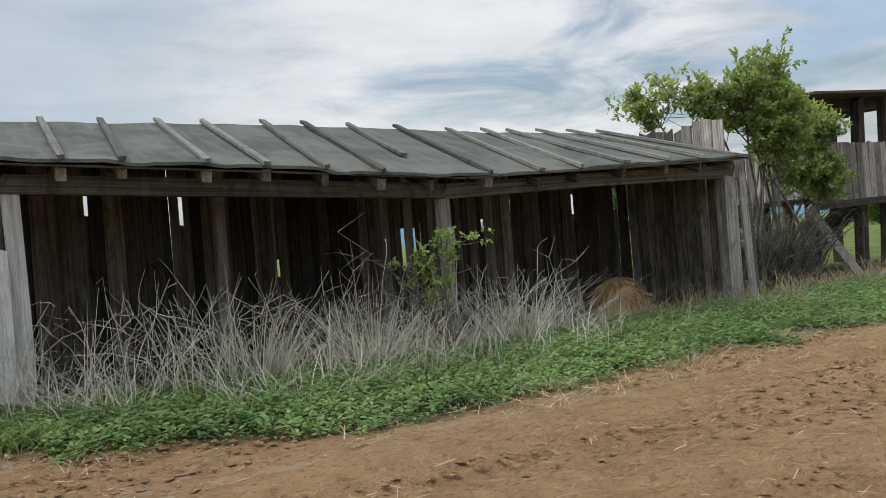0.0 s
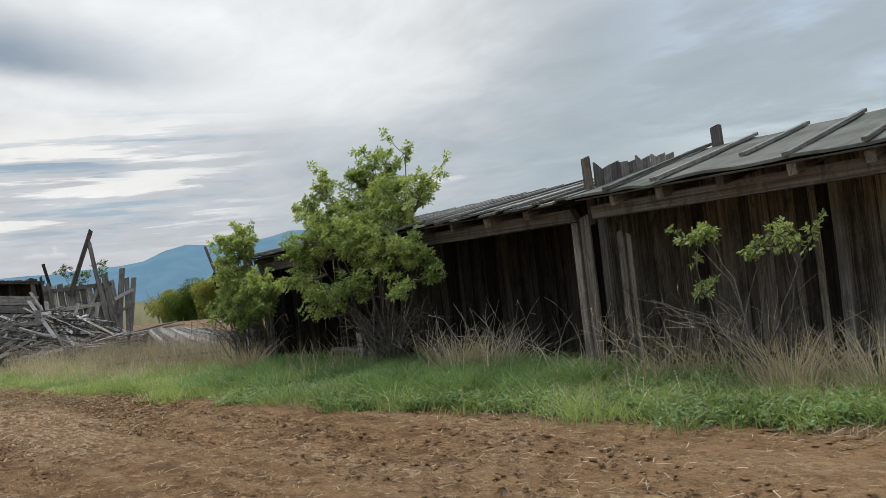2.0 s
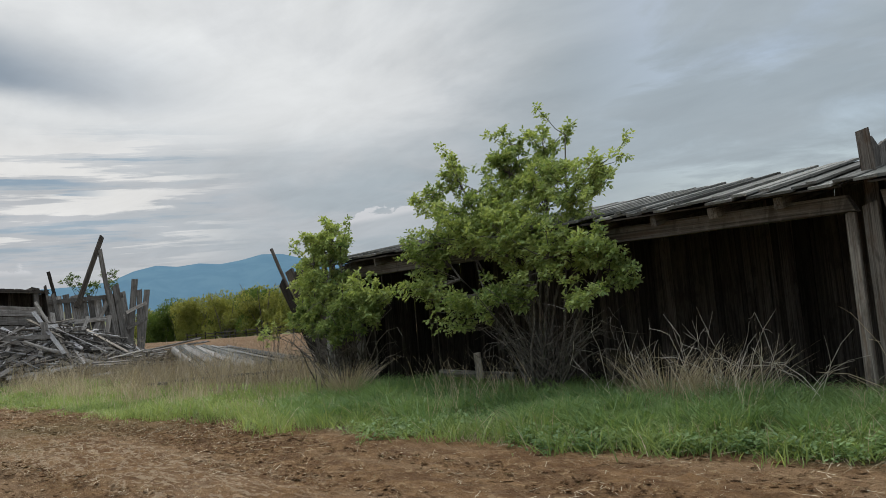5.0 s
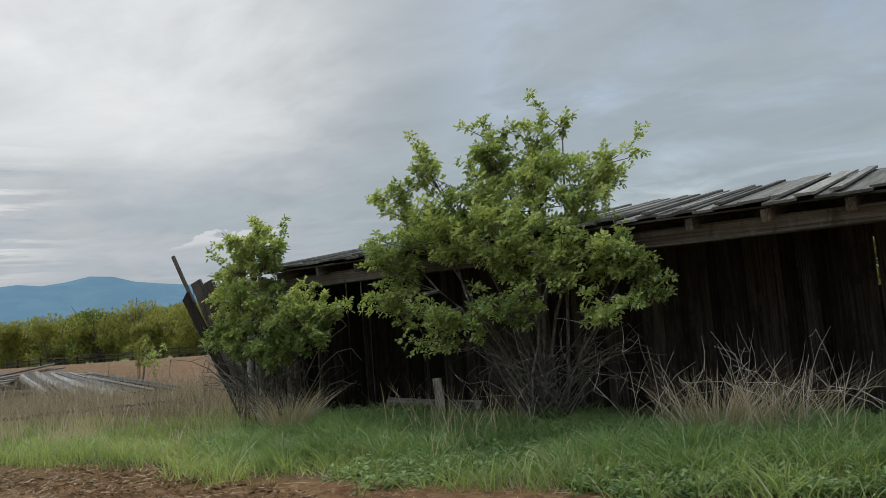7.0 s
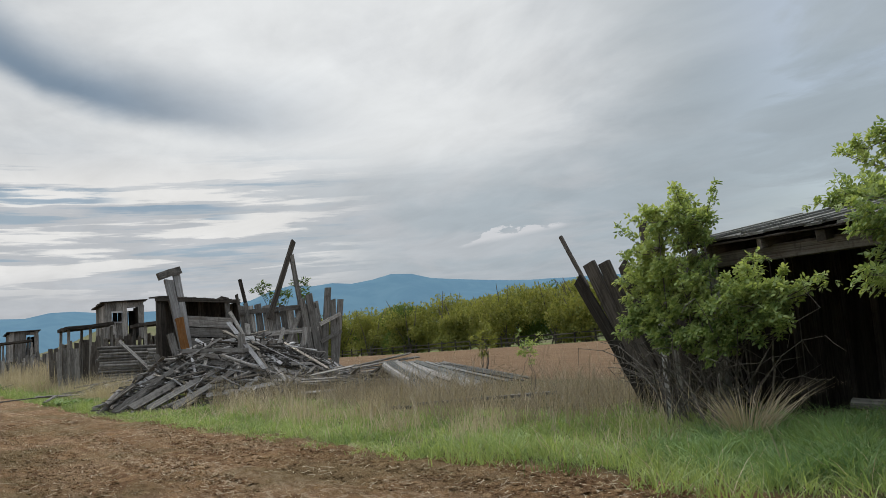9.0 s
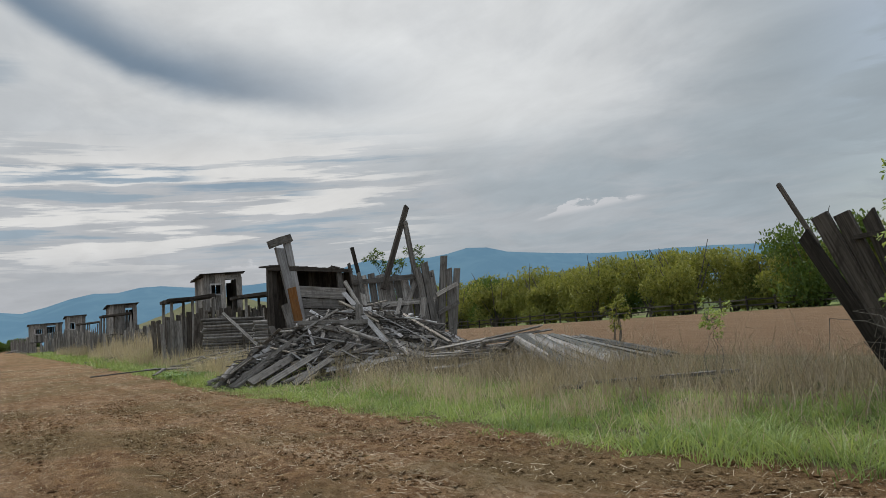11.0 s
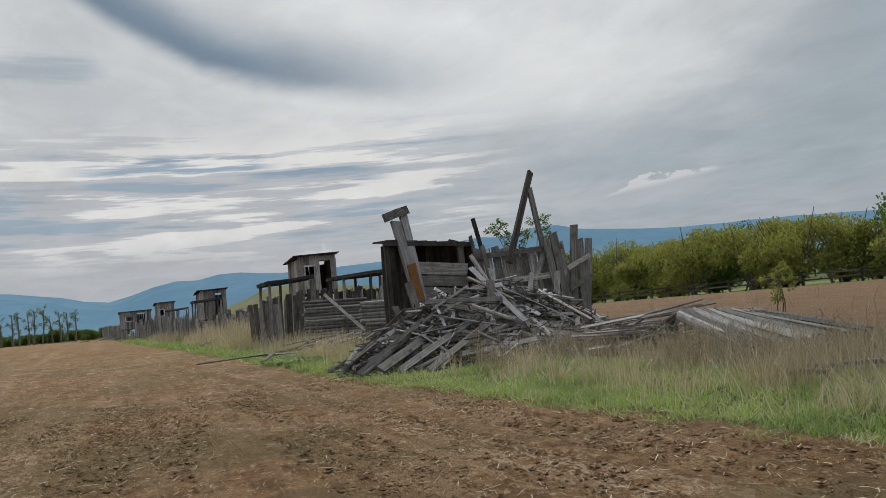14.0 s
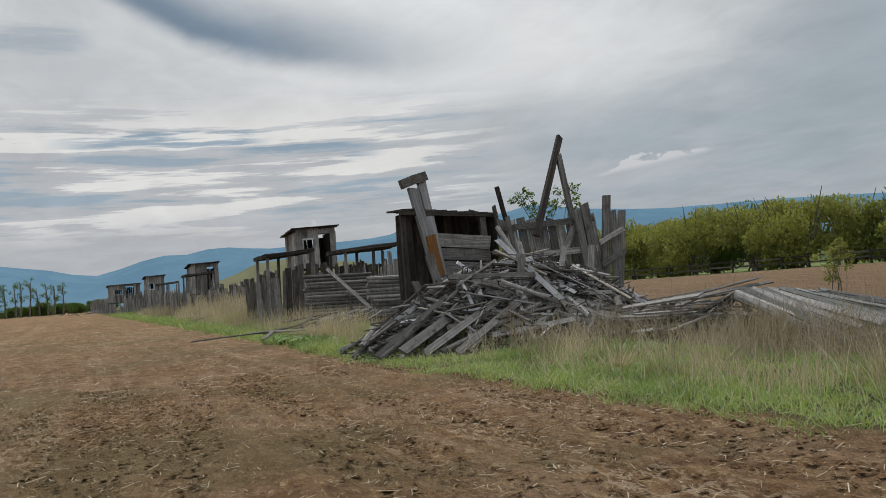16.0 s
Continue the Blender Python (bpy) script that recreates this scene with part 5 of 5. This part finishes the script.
shrub("sapling", (-38.9, 11.3, 2.4), [((-38.9, 10.4, 4.3), (0.6, 0.4, 0.4)), ((-38.9, 11.9, 4.3), (0.7, 0.4, 0.3)), ((-38.9, 11.1, 4.0), (0.7, 0.4, 0.35))], 34, "sparse young tree behind a plank fence", "sapling", LEAF_DEEP, 9, 9, 0.085, 0, 0.03, 5, 0.3)
shrub("sapling", (-34.0, 16.0, 0.9), [((-34.0, 16.0, 2.1), (0.5, 0.4, 0.6))], 24, "sparse young tree at the field edge", "sapling", HEDGE, 10, 5, 0.09, 0, 0.02, 4, 0.1)


def hedge_tree(x, y, h, w, seed, mat=HEDGE):
    """A far hedge tree: a stem, limbs and a crown of many small clumps."""
    r = random.Random(seed)
    z = lie(x, y)
    g, c = Growth(), Growth()
    for i in range(7):
        a = r.uniform(0, 6.28)
        e = Vector((x + math.cos(a) * w * 0.4, y + math.sin(a) * w * 0.4, z + h * r.uniform(0.6, 1.0)))
        s = Vector((x + r.uniform(-0.5, 0.5), y + r.uniform(-0.5, 0.5), z - 0.2))
        g.tube([s, s.lerp(e, 0.5) + rand_dir(r) * 0.3, e], 0.1, 0.03, 4)
    lobes = [(Vector((x + r.uniform(-0.35, 0.35) * w, y + r.uniform(-0.35, 0.35) * w, z + h * r.uniform(0.1, 0.8))), r.uniform(0.18, 0.3) * w) for _ in range(14)]
    for i in range(4800):
        q, rad = r.choice(lobes)
        d = rand_dir(r) * r.random() ** 0.35
        p = q + Vector((d.x * rad, d.y * rad, d.z * rad * 0.85))
        if p.z < z + 0.15:
            p.z = z + r.uniform(0.15, 1.2)
        up = r.random() < 0.35
        o = (Vector((0, 0, 1)) + rand_dir(r) * 0.5).normalized() if up else rand_dir(r)
        c.leaf(p, o, rand_dir(r), r.uniform(0.22, 0.5), r.uniform(0.1, 0.24))
    ob = thing("hedge_tree", (x, y, z), "bushy yellow-green willow in a field hedge", "tree", "hedge across the field")
    part("trunk", g.mesh("trunk", BARK), ob)
    part("crown", c.mesh("crown", mat), ob)


R = random.Random(77)
x = -165.0
while x < -15:
    h = lerp(x, (-165, 6.8), (-140, 7.4), (-110, 7.9), (-85, 7.6), (-65, 6.8), (40, 7)) * R.uniform(0.85, 1.1)
    hedge_tree(x, 66 + R.uniform(-3, 4), h, h * 0.95, R.randrange(9999), HEDGE if R.random() < 0.7 else LEAF_DEEP)
    x += h * R.uniform(0.3, 0.42)
hedge_tree(-61, 63, 8.4, 8.5, 4321, LEAF_DEEP)
for px, py in ((70, 40), (78, 47), (62, 52), (84, 38), (92, 50), (54, 58)):
    hedge_tree(px, py, 6.5 * R.uniform(0.8, 1.1), 6, R.randrange(9999), LEAF_DEEP)


def poplar(x, y, h, seed):
    """A lopped tree: a bare trunk with tufts."""
    r = random.Random(seed)
    z = lie(x, y)
    g, c = Growth(), Growth()
    tip = Vector((x + r.uniform(-0.5, 0.5), y + r.uniform(-0.6, 0.6), z + h))
    g.tube([(x, y, z - 0.2), Vector((x, y, z)).lerp(tip, 0.5) + Vector((0, 0.15, 0)), tip], 0.22, 0.09, 5)
    for i in range(9):
        f = r.uniform(0.3, 1.0)
        q = Vector((x, y, z)).lerp(tip, f)
        e = q + Vector((r.uniform(-0.7, 0.7), r.uniform(-0.9, 0.9), r.uniform(0.4, 1.2)))
        g.tube([q, q.lerp(e, 0.5), e], 0.07, 0.03, 3)
        for j in range(16):
            c.leaf(e + rand_dir(r) * r.uniform(0.1, 0.6), rand_dir(r), rand_dir(r), 0.35, 0.16)
    ob = thing("poplar", (x, y, z), "lopped bare tree with dark twig tufts", "tree", "row of lopped trees")
    part("trunk", g.mesh("trunk", BARK), ob)
    part("crown", c.mesh("crown", LEAF_DEEP), ob)


for i in range(13):
    poplar(-222 + R.uniform(-4, 4), -22 + i * 1.65 + R.uniform(-0.4, 0.4), R.uniform(5.5, 7.6), i + 60)


for i in range(16):
    hedge_tree(-236 + R.uniform(-6, 6), -46 + i * 3.6, R.uniform(1.6, 3.0), 4.2, 500 + i, LEAF_DEEP)


def field_fence(x0, x1, y):
    ob = thing("field_fence", (x0, y, lie(x0, y)), "weathered wooden rail fence below the hedge", "fence")
    r = random.Random(4)
    x = x0
    while x < x1:
        z, z2 = lie(x, y), lie(x + 3.2, y)
        # the hedge's shade is put into the fence as dark board colour
        board(ob, (x, y, z - 0.1), (x + r.uniform(-0.08, 0.08), y, z + 1.35), 0.16, 0.14, (0, -1, 0), WOOD_DARK, "post")
        for h in (0.55, 1.05):
            board(ob, (x, y - 0.1, z + h + r.uniform(-0.06, 0.06)), (x + 3.2, y - 0.1, z2 + h + r.uniform(-0.06, 0.06)), 0.14, 0.05, (0, -1, 0), WOOD_DARK, "rail")
        x += 3.2


field_fence(-135, -30, 61.0)


# ---- grasses and weeds ----
RNG = np.random.default_rng(12)


def heights(x, y):
    return np.array([lie(a, b) for a, b in zip(x.tolist(), y.tolist())])


def blade_mesh(x, y, h, w, lean_x, lean_y, curl, mat, name, label, category, z=None, segs=3):
    """Tapered blades of grass, each bent over in an arc."""
    n = len(x)
    z = heights(x, y) - 0.02 if z is None else z
    turn = RNG.uniform(0, 2 * np.pi, n)
    sx, sy = np.cos(turn), np.sin(turn)
    verts = []
    for i in range(segs + 1):
        f = i / segs
        ox, oy = lean_x * (f + curl * f * f) * h, lean_y * (f + curl * f * f) * h
        oz = h * f * (1 - 0.35 * np.minimum(curl * f, 1.6) * f)
        width = w * (1 - f ** 1.5) * 0.5 + 0.0006
        verts.append(np.stack([x + ox - sx * width, y + oy - sy * width, z + oz], 1))
        verts.append(np.stack([x + ox + sx * width, y + oy + sy * width, z + oz], 1))
    k = 2 * (segs + 1)
    v = np.stack(verts, 1).reshape(-1, 3)
    base = (np.arange(n) * k)[:, None]
    f = np.concatenate([base + np.array([[2 * i, 2 * i + 1, 2 * i + 3, 2 * i + 2]]) for i in range(segs)], 0)
    return tagged(new(name, mesh_of(name, v, f, mat)), label, category, kind="stuff")


def bank_points(n, x0, x1, lo, hi):
    """Places on the bank: lo and hi are distances past the soil's edge, or rows."""
    x = RNG.uniform(x0, x1, n)
    e = np.array([edge(a) for a in x.tolist()])
    f = RNG.random(n)
    y = e + lo + (np.maximum(hi - e, lo + 0.2) - lo) * f
    rag = np.array([noise.noise(Vector((a * 1.3, 0.5, 3))) + 0.6 * noise.noise(Vector((a * 4.1, 0.5, 9))) for a in x.tolist()])
    return x, y + (0.5 * rag + RNG.normal(0, 0.12, n)) * (1 - f)


def clumped(x, y, scale, cut):
    keep = np.array([noise.noise(Vector((a * scale, b * scale, 2.2))) > cut for a, b in zip(x.tolist(), y.tolist())])
    return x[keep], y[keep]


def grass(n, x0, x1, lo, hi, h0, h1, w, label, mat=GRASS, lean=0.75, curl=1.0, cut=None, scale=0.9):
    x, y = bank_points(n, x0, x1, lo, hi)
    if cut is not None:
        x, y = clumped(x, y, scale, cut)
    m = len(x)
    var = np.array([0.72 + 0.55 * noise.noise(Vector((a * 0.8, b * 0.8, 7))) + 0.65 * noise.noise(Vector((a * 2.7, b * 2.7, 4))) for a, b in zip(x.tolist(), y.tolist())])
    h = RNG.uniform(h0, h1, m) * np.clip(var + 0.3, 0.35, 1.8)
    a = RNG.uniform(0, 2 * np.pi, m)
    l = RNG.uniform(0, lean, m)
    blade_mesh(x, y, h, RNG.uniform(0.7, 1.3, m) * w, np.cos(a) * l, np.sin(a) * l, curl, mat, "grass", label, "grass")


grass(26000, -10.5, 0.5, 0.0, 8.9, 0.10, 0.30, 0.011, "fresh green grass before the sheds")
grass(25000, -21.5, -10.5, 0.0, 9.2, 0.12, 0.38, 0.011, "lush green grass below the shrubs")
grass(30000, -18.5, -9.5, 0.7, 8.7, 0.22, 0.46, 0.013, "tall blue-green grass below the shrubs", NETTLE)
grass(40000, -37, -21, -0.1, 8.6, 0.07, 0.22, 0.012, "bright green grass along the track")
grass(26000, -62, -37, -0.1, 8.0, 0.12, 0.35, 0.02, "green grass beside the huts")
grass(16000, -140, -60, 0, 8.0, 0.25, 0.55, 0.05, "rough grass beside the distant huts")
grass(5000, 0.3, 16, 0.3, 9.5, 0.10, 0.30, 0.011, "thin grass among low weeds")
grass(2600, -96, -66, 2.4, 9.0, 0.7, 1.5, 0.03, "bright patch of tall pale grass by distant fences", STRAW, 0.2, 0.3)
grass(3000, -62, -21, 0.2, 8.0, 0.15, 0.4, 0.01, "yellowing blades in the grass bank", STRAW, 0.7, 0.5)
grass(2500, -21, 0, 0.2, 8.6, 0.15, 0.4, 0.009, "yellowing blades before the sheds", STRAW, 0.8, 0.5)
grass(2200, 3.5, 15, -0.9, 6.7, 0.05, 0.16, 0.006, "matted brown straw along the soil edge", STRAW, 1.6, 0.6)
grass(1600, -22, 3.5, -0.35, 6.3, 0.04, 0.14, 0.006, "thin brown litter along the soil edge", STRAW, 1.6, 0.6, 0.05, 1.0)
grass(1600, -37, -22, -0.35, 5.2, 0.04, 0.14, 0.006, "thin brown litter along the track edge", STRAW, 1.6, 0.6, 0.05, 1.0)
# dry stems
grass(4200, -10.2, -0.3, 0.9, 8.9, 0.25, 0.75, 0.006, "dry straw-coloured stems before the sheds", STRAW, 0.9, 0.7, 0.0, 0.9)
grass(1800, -0.3, 6.9, 1.1, 9.0, 0.3, 0.85, 0.0075, "bleached tangled stems before a shed", STRAW_GREY, 1.3, 0.9, -0.25, 1.2)
grass(2600, 7, 15, 1.4, 9.6, 0.2, 0.6, 0.007, "dry straw around a shed corner", STRAW, 0.7, 0.8, 0.0)
grass(1500, -21, -10.5, 1.0, 8.9, 0.35, 0.9, 0.007, "dry stems in the grass bank", STRAW, 0.5, 0.5, 0.15, 0.8)
grass(10500, -36, -20.3, 2.1, 12.5, 0.3, 0.75, 0.011, "brown dry grass over the fallen timber", DEAD, 0.5, 0.4, -0.15, 0.5)
grass(3600, -36, -21, 1.0, 7.5, 0.25, 0.7, 0.008, "dry tufts at the grass edge", STRAW, 0.5, 0.5, 0.12, 0.7)
grass(7000, -62, -38.5, 0.9, 8.5, 0.3, 0.9, 0.014, "pale dry grass beside the huts", STRAW, 0.3, 0.3, 0.1, 0.35)
grass(6000, -110, -62, 1.2, 7.0, 0.5, 1.2, 0.03, "tall pale grass beside the distant huts", STRAW, 0.25, 0.3, 0.05, 0.2)


def tuft(x, y, n, h, spread, mat, label):
    m = int(n * 0.7)
    a = RNG.uniform(0, 2 * np.pi, m)
    q = np.abs(RNG.normal(0, spread * 1.7, m))
    px, py = x + np.cos(a) * q * 0.5, y + np.sin(a) * q * 0.4
    l = RNG.uniform(0.1, 0.75, m)
    blade_mesh(px, py, RNG.uniform(0.5, 1.1, m) * h, np.full(m, 0.009), np.cos(a) * l + 0.1, np.sin(a) * l, 0.5, mat, "dry_tuft", label, "dry grass")


for x, y, n, h, s in ((-18.0, 7.5, 420, 0.8, 0.16), (-12.4, 8.1, 420, 0.9, 0.3), (-11.9, 8.3, 260, 0.8, 0.35), (-7.2, 8.0, 260, 0.8, 0.3), (-6.3, 8.1, 260, 0.9, 0.4), (-2.2, 8.2, 260, 1.0, 0.4), (-3.2, 8.2, 220, 0.9, 0.3), (-1.0, 8.3, 200, 0.8, 0.3),
                      (-43.5, 6.2, 700, 0.9, 0.6), (-44.8, 6.0, 600, 0.8, 0.6), (-60, 6.4, 700, 1.3, 1.0), (-64, 6.2, 700, 1.4, 1.2), (-30.0, 6.5, 200, 0.5, 0.3), (-26.0, 7.2, 220, 0.7, 0.4), (3.9, 8.2, 260, 1.0, 0.3), (2.6, 8.3, 240, 1.15, 0.35), (6.0, 8.3, 240, 1.0, 0.35)):
    tuft(x, y, n, h, s, STRAW if x < 0 else STRAW_GREY, "clump of long dry straw-coloured grass")
for x, y in ((-13.4, 5.85), (-14.0, 6.15), (-28.9, 5.5), (4.6, 6.0), (8.2, 6.3), (6.4, 6.0)):
    tuft(x, y, 150, 0.16, 0.3, STRAW, "flattened brown litter clump on the soil edge")


def tall_weeds(n, x0, x1, y0, y1, h0, h1, mat, label, leafs=False):
    """Branched dry stalks, bent and crossing."""
    r = random.Random(int(abs(x0) * 10))
    g = Growth()
    for i in range(n):
        x, y = r.uniform(x0, x1), r.uniform(y0, y1)
        h = r.uniform(h0, h1)
        a = r.uniform(0, 6.28)
        d = Vector((math.cos(a), math.sin(a) * 0.6, 0)) * h * r.uniform(0.1, 1.1)
        p = Vector((x, y, lie(x, y) - 0.03))
        pts = [p + d * f ** 1.6 + Vector((0, 0, h * (f - 0.42 * f ** 3 * d.length / h))) + rand_dir(r) * 0.012 for f in (0, 0.25, 0.5, 0.75, 1.0)]
        g.tube(pts, 0.005, 0.002, 3)
        for k in range(r.randrange(0, 4)):
            q = pts[r.randrange(2, 5)]
            e = q + (rand_dir(r) + Vector((0, 0, 0.6))) * 0.22
            g.tube([q, q.lerp(e, 0.5) + rand_dir(r) * 0.02, e], 0.003, 0.0015, 3)
    tagged(new("dry_weeds", g.mesh("dry_weeds", mat)), label, "dry weeds", kind="stuff")


tall_weeds(290, -0.3, 6.6, 7.7, 8.8, 0.5, 1.4, STRAW_GREY, "tall bleached weed stalks before an open shed")
tall_weeds(200, -10, -0.3, 7.7, 8.8, 0.5, 1.2, STRAW, "tall straw-coloured weed stalks before an open shed")
tall_weeds(45, -13.5, -10.2, 7.9, 8.7, 0.6, 1.3, STRAW_GREY, "tall thin weed stalks beside a shed")
tall_weeds(520, -36, -20.5, 6.6, 12.5, 0.5, 1.15, DEAD, "brown weed stalks among fallen timber")


def low_weeds(n, x0, x1, lo, hi, size, label, cut=None):
    """Leafy ground weeds: small pointed leaves round short stems."""
    x, y = bank_points(n, x0, x1, lo, hi)
    if cut is not None:
        x, y = clumped(x, y, 0.7, cut)
    m, k = len(x), 11
    z = heights(x, y)
    x, y, z = np.repeat(x, k), np.repeat(y, k), np.repeat(z, k)
    t = m * k
    a = RNG.uniform(0, 2 * np.pi, t)
    lift = RNG.uniform(0.0, 0.14, t) * np.repeat(RNG.uniform(0.5, 1.3, m), k)
    d = np.stack([np.cos(a), np.sin(a), RNG.uniform(-0.4, 0.5, t)], 1)
    s = np.stack([-np.sin(a), np.cos(a), RNG.uniform(-0.4, 0.4, t)], 1)
    length = size * RNG.uniform(0.6, 1.3, t)[:, None]
    p = np.stack([x, y, z + lift], 1) + d * 0.02
    v = np.stack([p, p + d * length * 0.45 + s * length * 0.3, p + d * length, p + d * length * 0.45 - s * length * 0.3], 1)
    v[:, 1, 2] += length[:, 0] * 0.1
    v[:, 3, 2] += length[:, 0] * 0.1
    v = v.reshape(-1, 3)
    b = (np.arange(t) * 4)[:, None]
    f = np.concatenate([b + np.array([[0, 1, 2]]), b + np.array([[0, 2, 3]])], 0)
    tagged(new("low_weeds", mesh_of("low_weeds", v, f, NETTLE)), label, "weeds", kind="stuff")


low_weeds(9500, -0.6, 15, 0.05, 8.7, 0.052, "dense low green nettles before a shed")
low_weeds(4600, -10, -0.6, 0.0, 8.6, 0.05, "low green nettles at the grass edge", -0.05)
low_weeds(3000, -17, -10, 0.0, 7.6, 0.055, "low green nettles below the shrubs", 0.1)
low_weeds(700, -46, -42, 0.0, 6.0, 0.12, "dark green weeds beside the track", 0.0)


# ---- loose stuff on the soil ----
def soil_points(n, x0, x1, y0, past=0.15):
    x = RNG.uniform(x0, x1, n)
    e = np.array([edge(a) for a in x.tolist()])
    return x, y0 + (e + past - y0) * RNG.random(n) ** 0.8


def clods(n, x0, x1, y0, s0, s1, label):
    x, y = soil_points(n, x0, x1, y0)
    z = heights(x, y)
    s = s0 + (s1 - s0) * RNG.random(n) ** 3
    shape = np.array([(1, 0, 0), (0.3, 0.95, 0.1), (-0.8, 0.6, 0), (-0.8, -0.6, 0.1), (0.3, -0.95, 0), (0.1, 0.1, 0.5), (0, 0, -0.4)])
    v = shape[None] * RNG.uniform(0.6, 1.35, (n, 7, 1)) * s[:, None, None]
    a = RNG.uniform(0, 6.28, n)
    c, q = np.cos(a)[:, None], np.sin(a)[:, None]
    vx, vy = v[:, :, 0] * c - v[:, :, 1] * q, v[:, :, 0] * q + v[:, :, 1] * c
    v = np.stack([vx + x[:, None], vy + y[:, None], v[:, :, 2] + (z + 0.012)[:, None]], 2).reshape(-1, 3)
    tri = np.array([(0, 1, 5), (1, 2, 5), (2, 3, 5), (3, 4, 5), (4, 0, 5), (1, 0, 6), (2, 1, 6), (3, 2, 6), (4, 3, 6), (0, 4, 6)])
    f = ((np.arange(n) * 7)[:, None, None] + tri[None]).reshape(-1, 3)
    me = mesh_of("soil_clods", v, f, SOIL)
    me.attributes.new("bank", "FLOAT", "POINT").data.foreach_set("value", [-5.0] * len(v))
    tagged(new("soil_clods", me), label, "soil", kind="stuff")


clods(20000, -20, 12, 1.5, 0.007, 0.042, "crumbled brown clods on tilled soil")
clods(26000, -36, -17, -4, 0.007, 0.045, "crumbled brown clods along the track")


def litter(n, x0, x1, y0, label, big=1.0):
    x, y = soil_points(n, x0, x1, y0, 0.4)
    z = heights(x, y) + RNG.uniform(0.015, 0.05, n)
    a = RNG.uniform(0, 6.28, n)
    length = (0.025 + 0.14 * RNG.random(n) ** 4) * big
    w = RNG.uniform(0.0012, 0.0035, n) * big
    dx, dy = np.cos(a) * length, np.sin(a) * length
    nx, ny = -np.sin(a) * w, np.cos(a) * w
    tilt = RNG.uniform(-0.02, 0.03, n)
    v = np.stack([np.stack([x - nx, y - ny, z], 1), np.stack([x + nx, y + ny, z + 0.002], 1), np.stack([x + dx + nx, y + dy + ny, z + tilt + 0.002], 1), np.stack([x + dx - nx, y + dy - ny, z + tilt], 1)], 1).reshape(-1, 3)
    f = (np.arange(n) * 4)[:, None] + np.array([[0, 1, 2, 3]])
    tagged(new("straw_litter", mesh_of("straw_litter", v, f, STRAW)), label, "straw", kind="stuff")


litter(7000, -20, 12, 1.5, "scattered straw bits on tilled soil")
litter(9000, -36, -17, -4, "scattered straw bits along the track", 1.1)
litter(6000, -70, -34, -12, "pale straw flakes on the far track", 3.0)


# ---- hay in the open shed ----
def hay_heap():
    r = random.Random(9)
    ob = thing("hay_heap", (8.67, 10.1, lie(8.67, 9.5)), "rounded heap of brown hay inside a shed", "hay")
    verts, faces = [], []
    n, m = 20, 9
    for j in range(m):
        f = j / (m - 1)
        for i in range(n):
            a = 2 * math.pi * i / n
            q = (math.cos(f * math.pi / 2)) ** 0.6 * (1 + 0.16 * noise.noise(Vector((math.cos(a) * 2, math.sin(a) * 2, f * 3))))
            verts.append((8.67 + 0.5 * q * math.cos(a), 9.5 + 0.4 * q * math.sin(a), 0.25 + 0.66 * f + 0.05 * noise.noise(Vector((math.cos(a) * 4, math.sin(a) * 4, f)))))
    for j in range(m - 1):
        for i in range(n):
            a, b = j * n + i, j * n + (i + 1) % n
            faces.append((a, b, b + n, a + n))
    part("hay_mound", mesh_of("hay_mound", verts, faces, HAY, True), ob)
    g = Growth()
    for i in range(900):
        a, f = r.uniform(0, 6.28), r.random()
        q = math.cos(f * math.pi / 2) ** 0.6
        p = Vector((8.67 + 0.51 * q * math.cos(a), 9.5 + 0.41 * q * math.sin(a), 0.25 + 0.68 * f))
        d = (Vector((math.cos(a) * 0.4, math.sin(a) * 0.4, -0.8)) + rand_dir(r) * 0.7).normalized()
        g.leaf(p, d, Vector((math.cos(a), math.sin(a), 0.4)).normalized(), r.uniform(0.12, 0.3), 0.012)
    part("straw", g.mesh("straw", HAY), ob, "loose dry straws")


hay_heap()


def splinters():
    """Small broken wood under and round the timber heap."""
    r = random.Random(3)
    g = Growth()
    for i in range(2600):
        a, q = r.uniform(0, 6.28), math.sqrt(r.random())
        x, y = -36.5 + 2.5 * q * math.cos(a), 8.6 + 4.0 * q * math.sin(a)
        d = math.hypot((x + 36.9) / 2.4, (y - 8.7) / 4.1)
        z = lie(x, y) + 2.05 * max(0.0, 1 - d ** 1.7) ** 0.95 * r.uniform(0.3, 1.0) + 0.03
        l = r.uniform(0.12, 0.55)
        dr = rand_dir(r)
        dr.z *= 0.35
        p = Vector((x, y, z))
        g.tube([p, p + dr * l], r.uniform(0.012, 0.035), r.uniform(0.008, 0.02), 4)
    me = g.mesh("splinters", WOOD_GREY)
    tagged(new("splinters", me), "splintered grey wood strewn over a timber heap", "splinters", kind="stuff")


splinters()
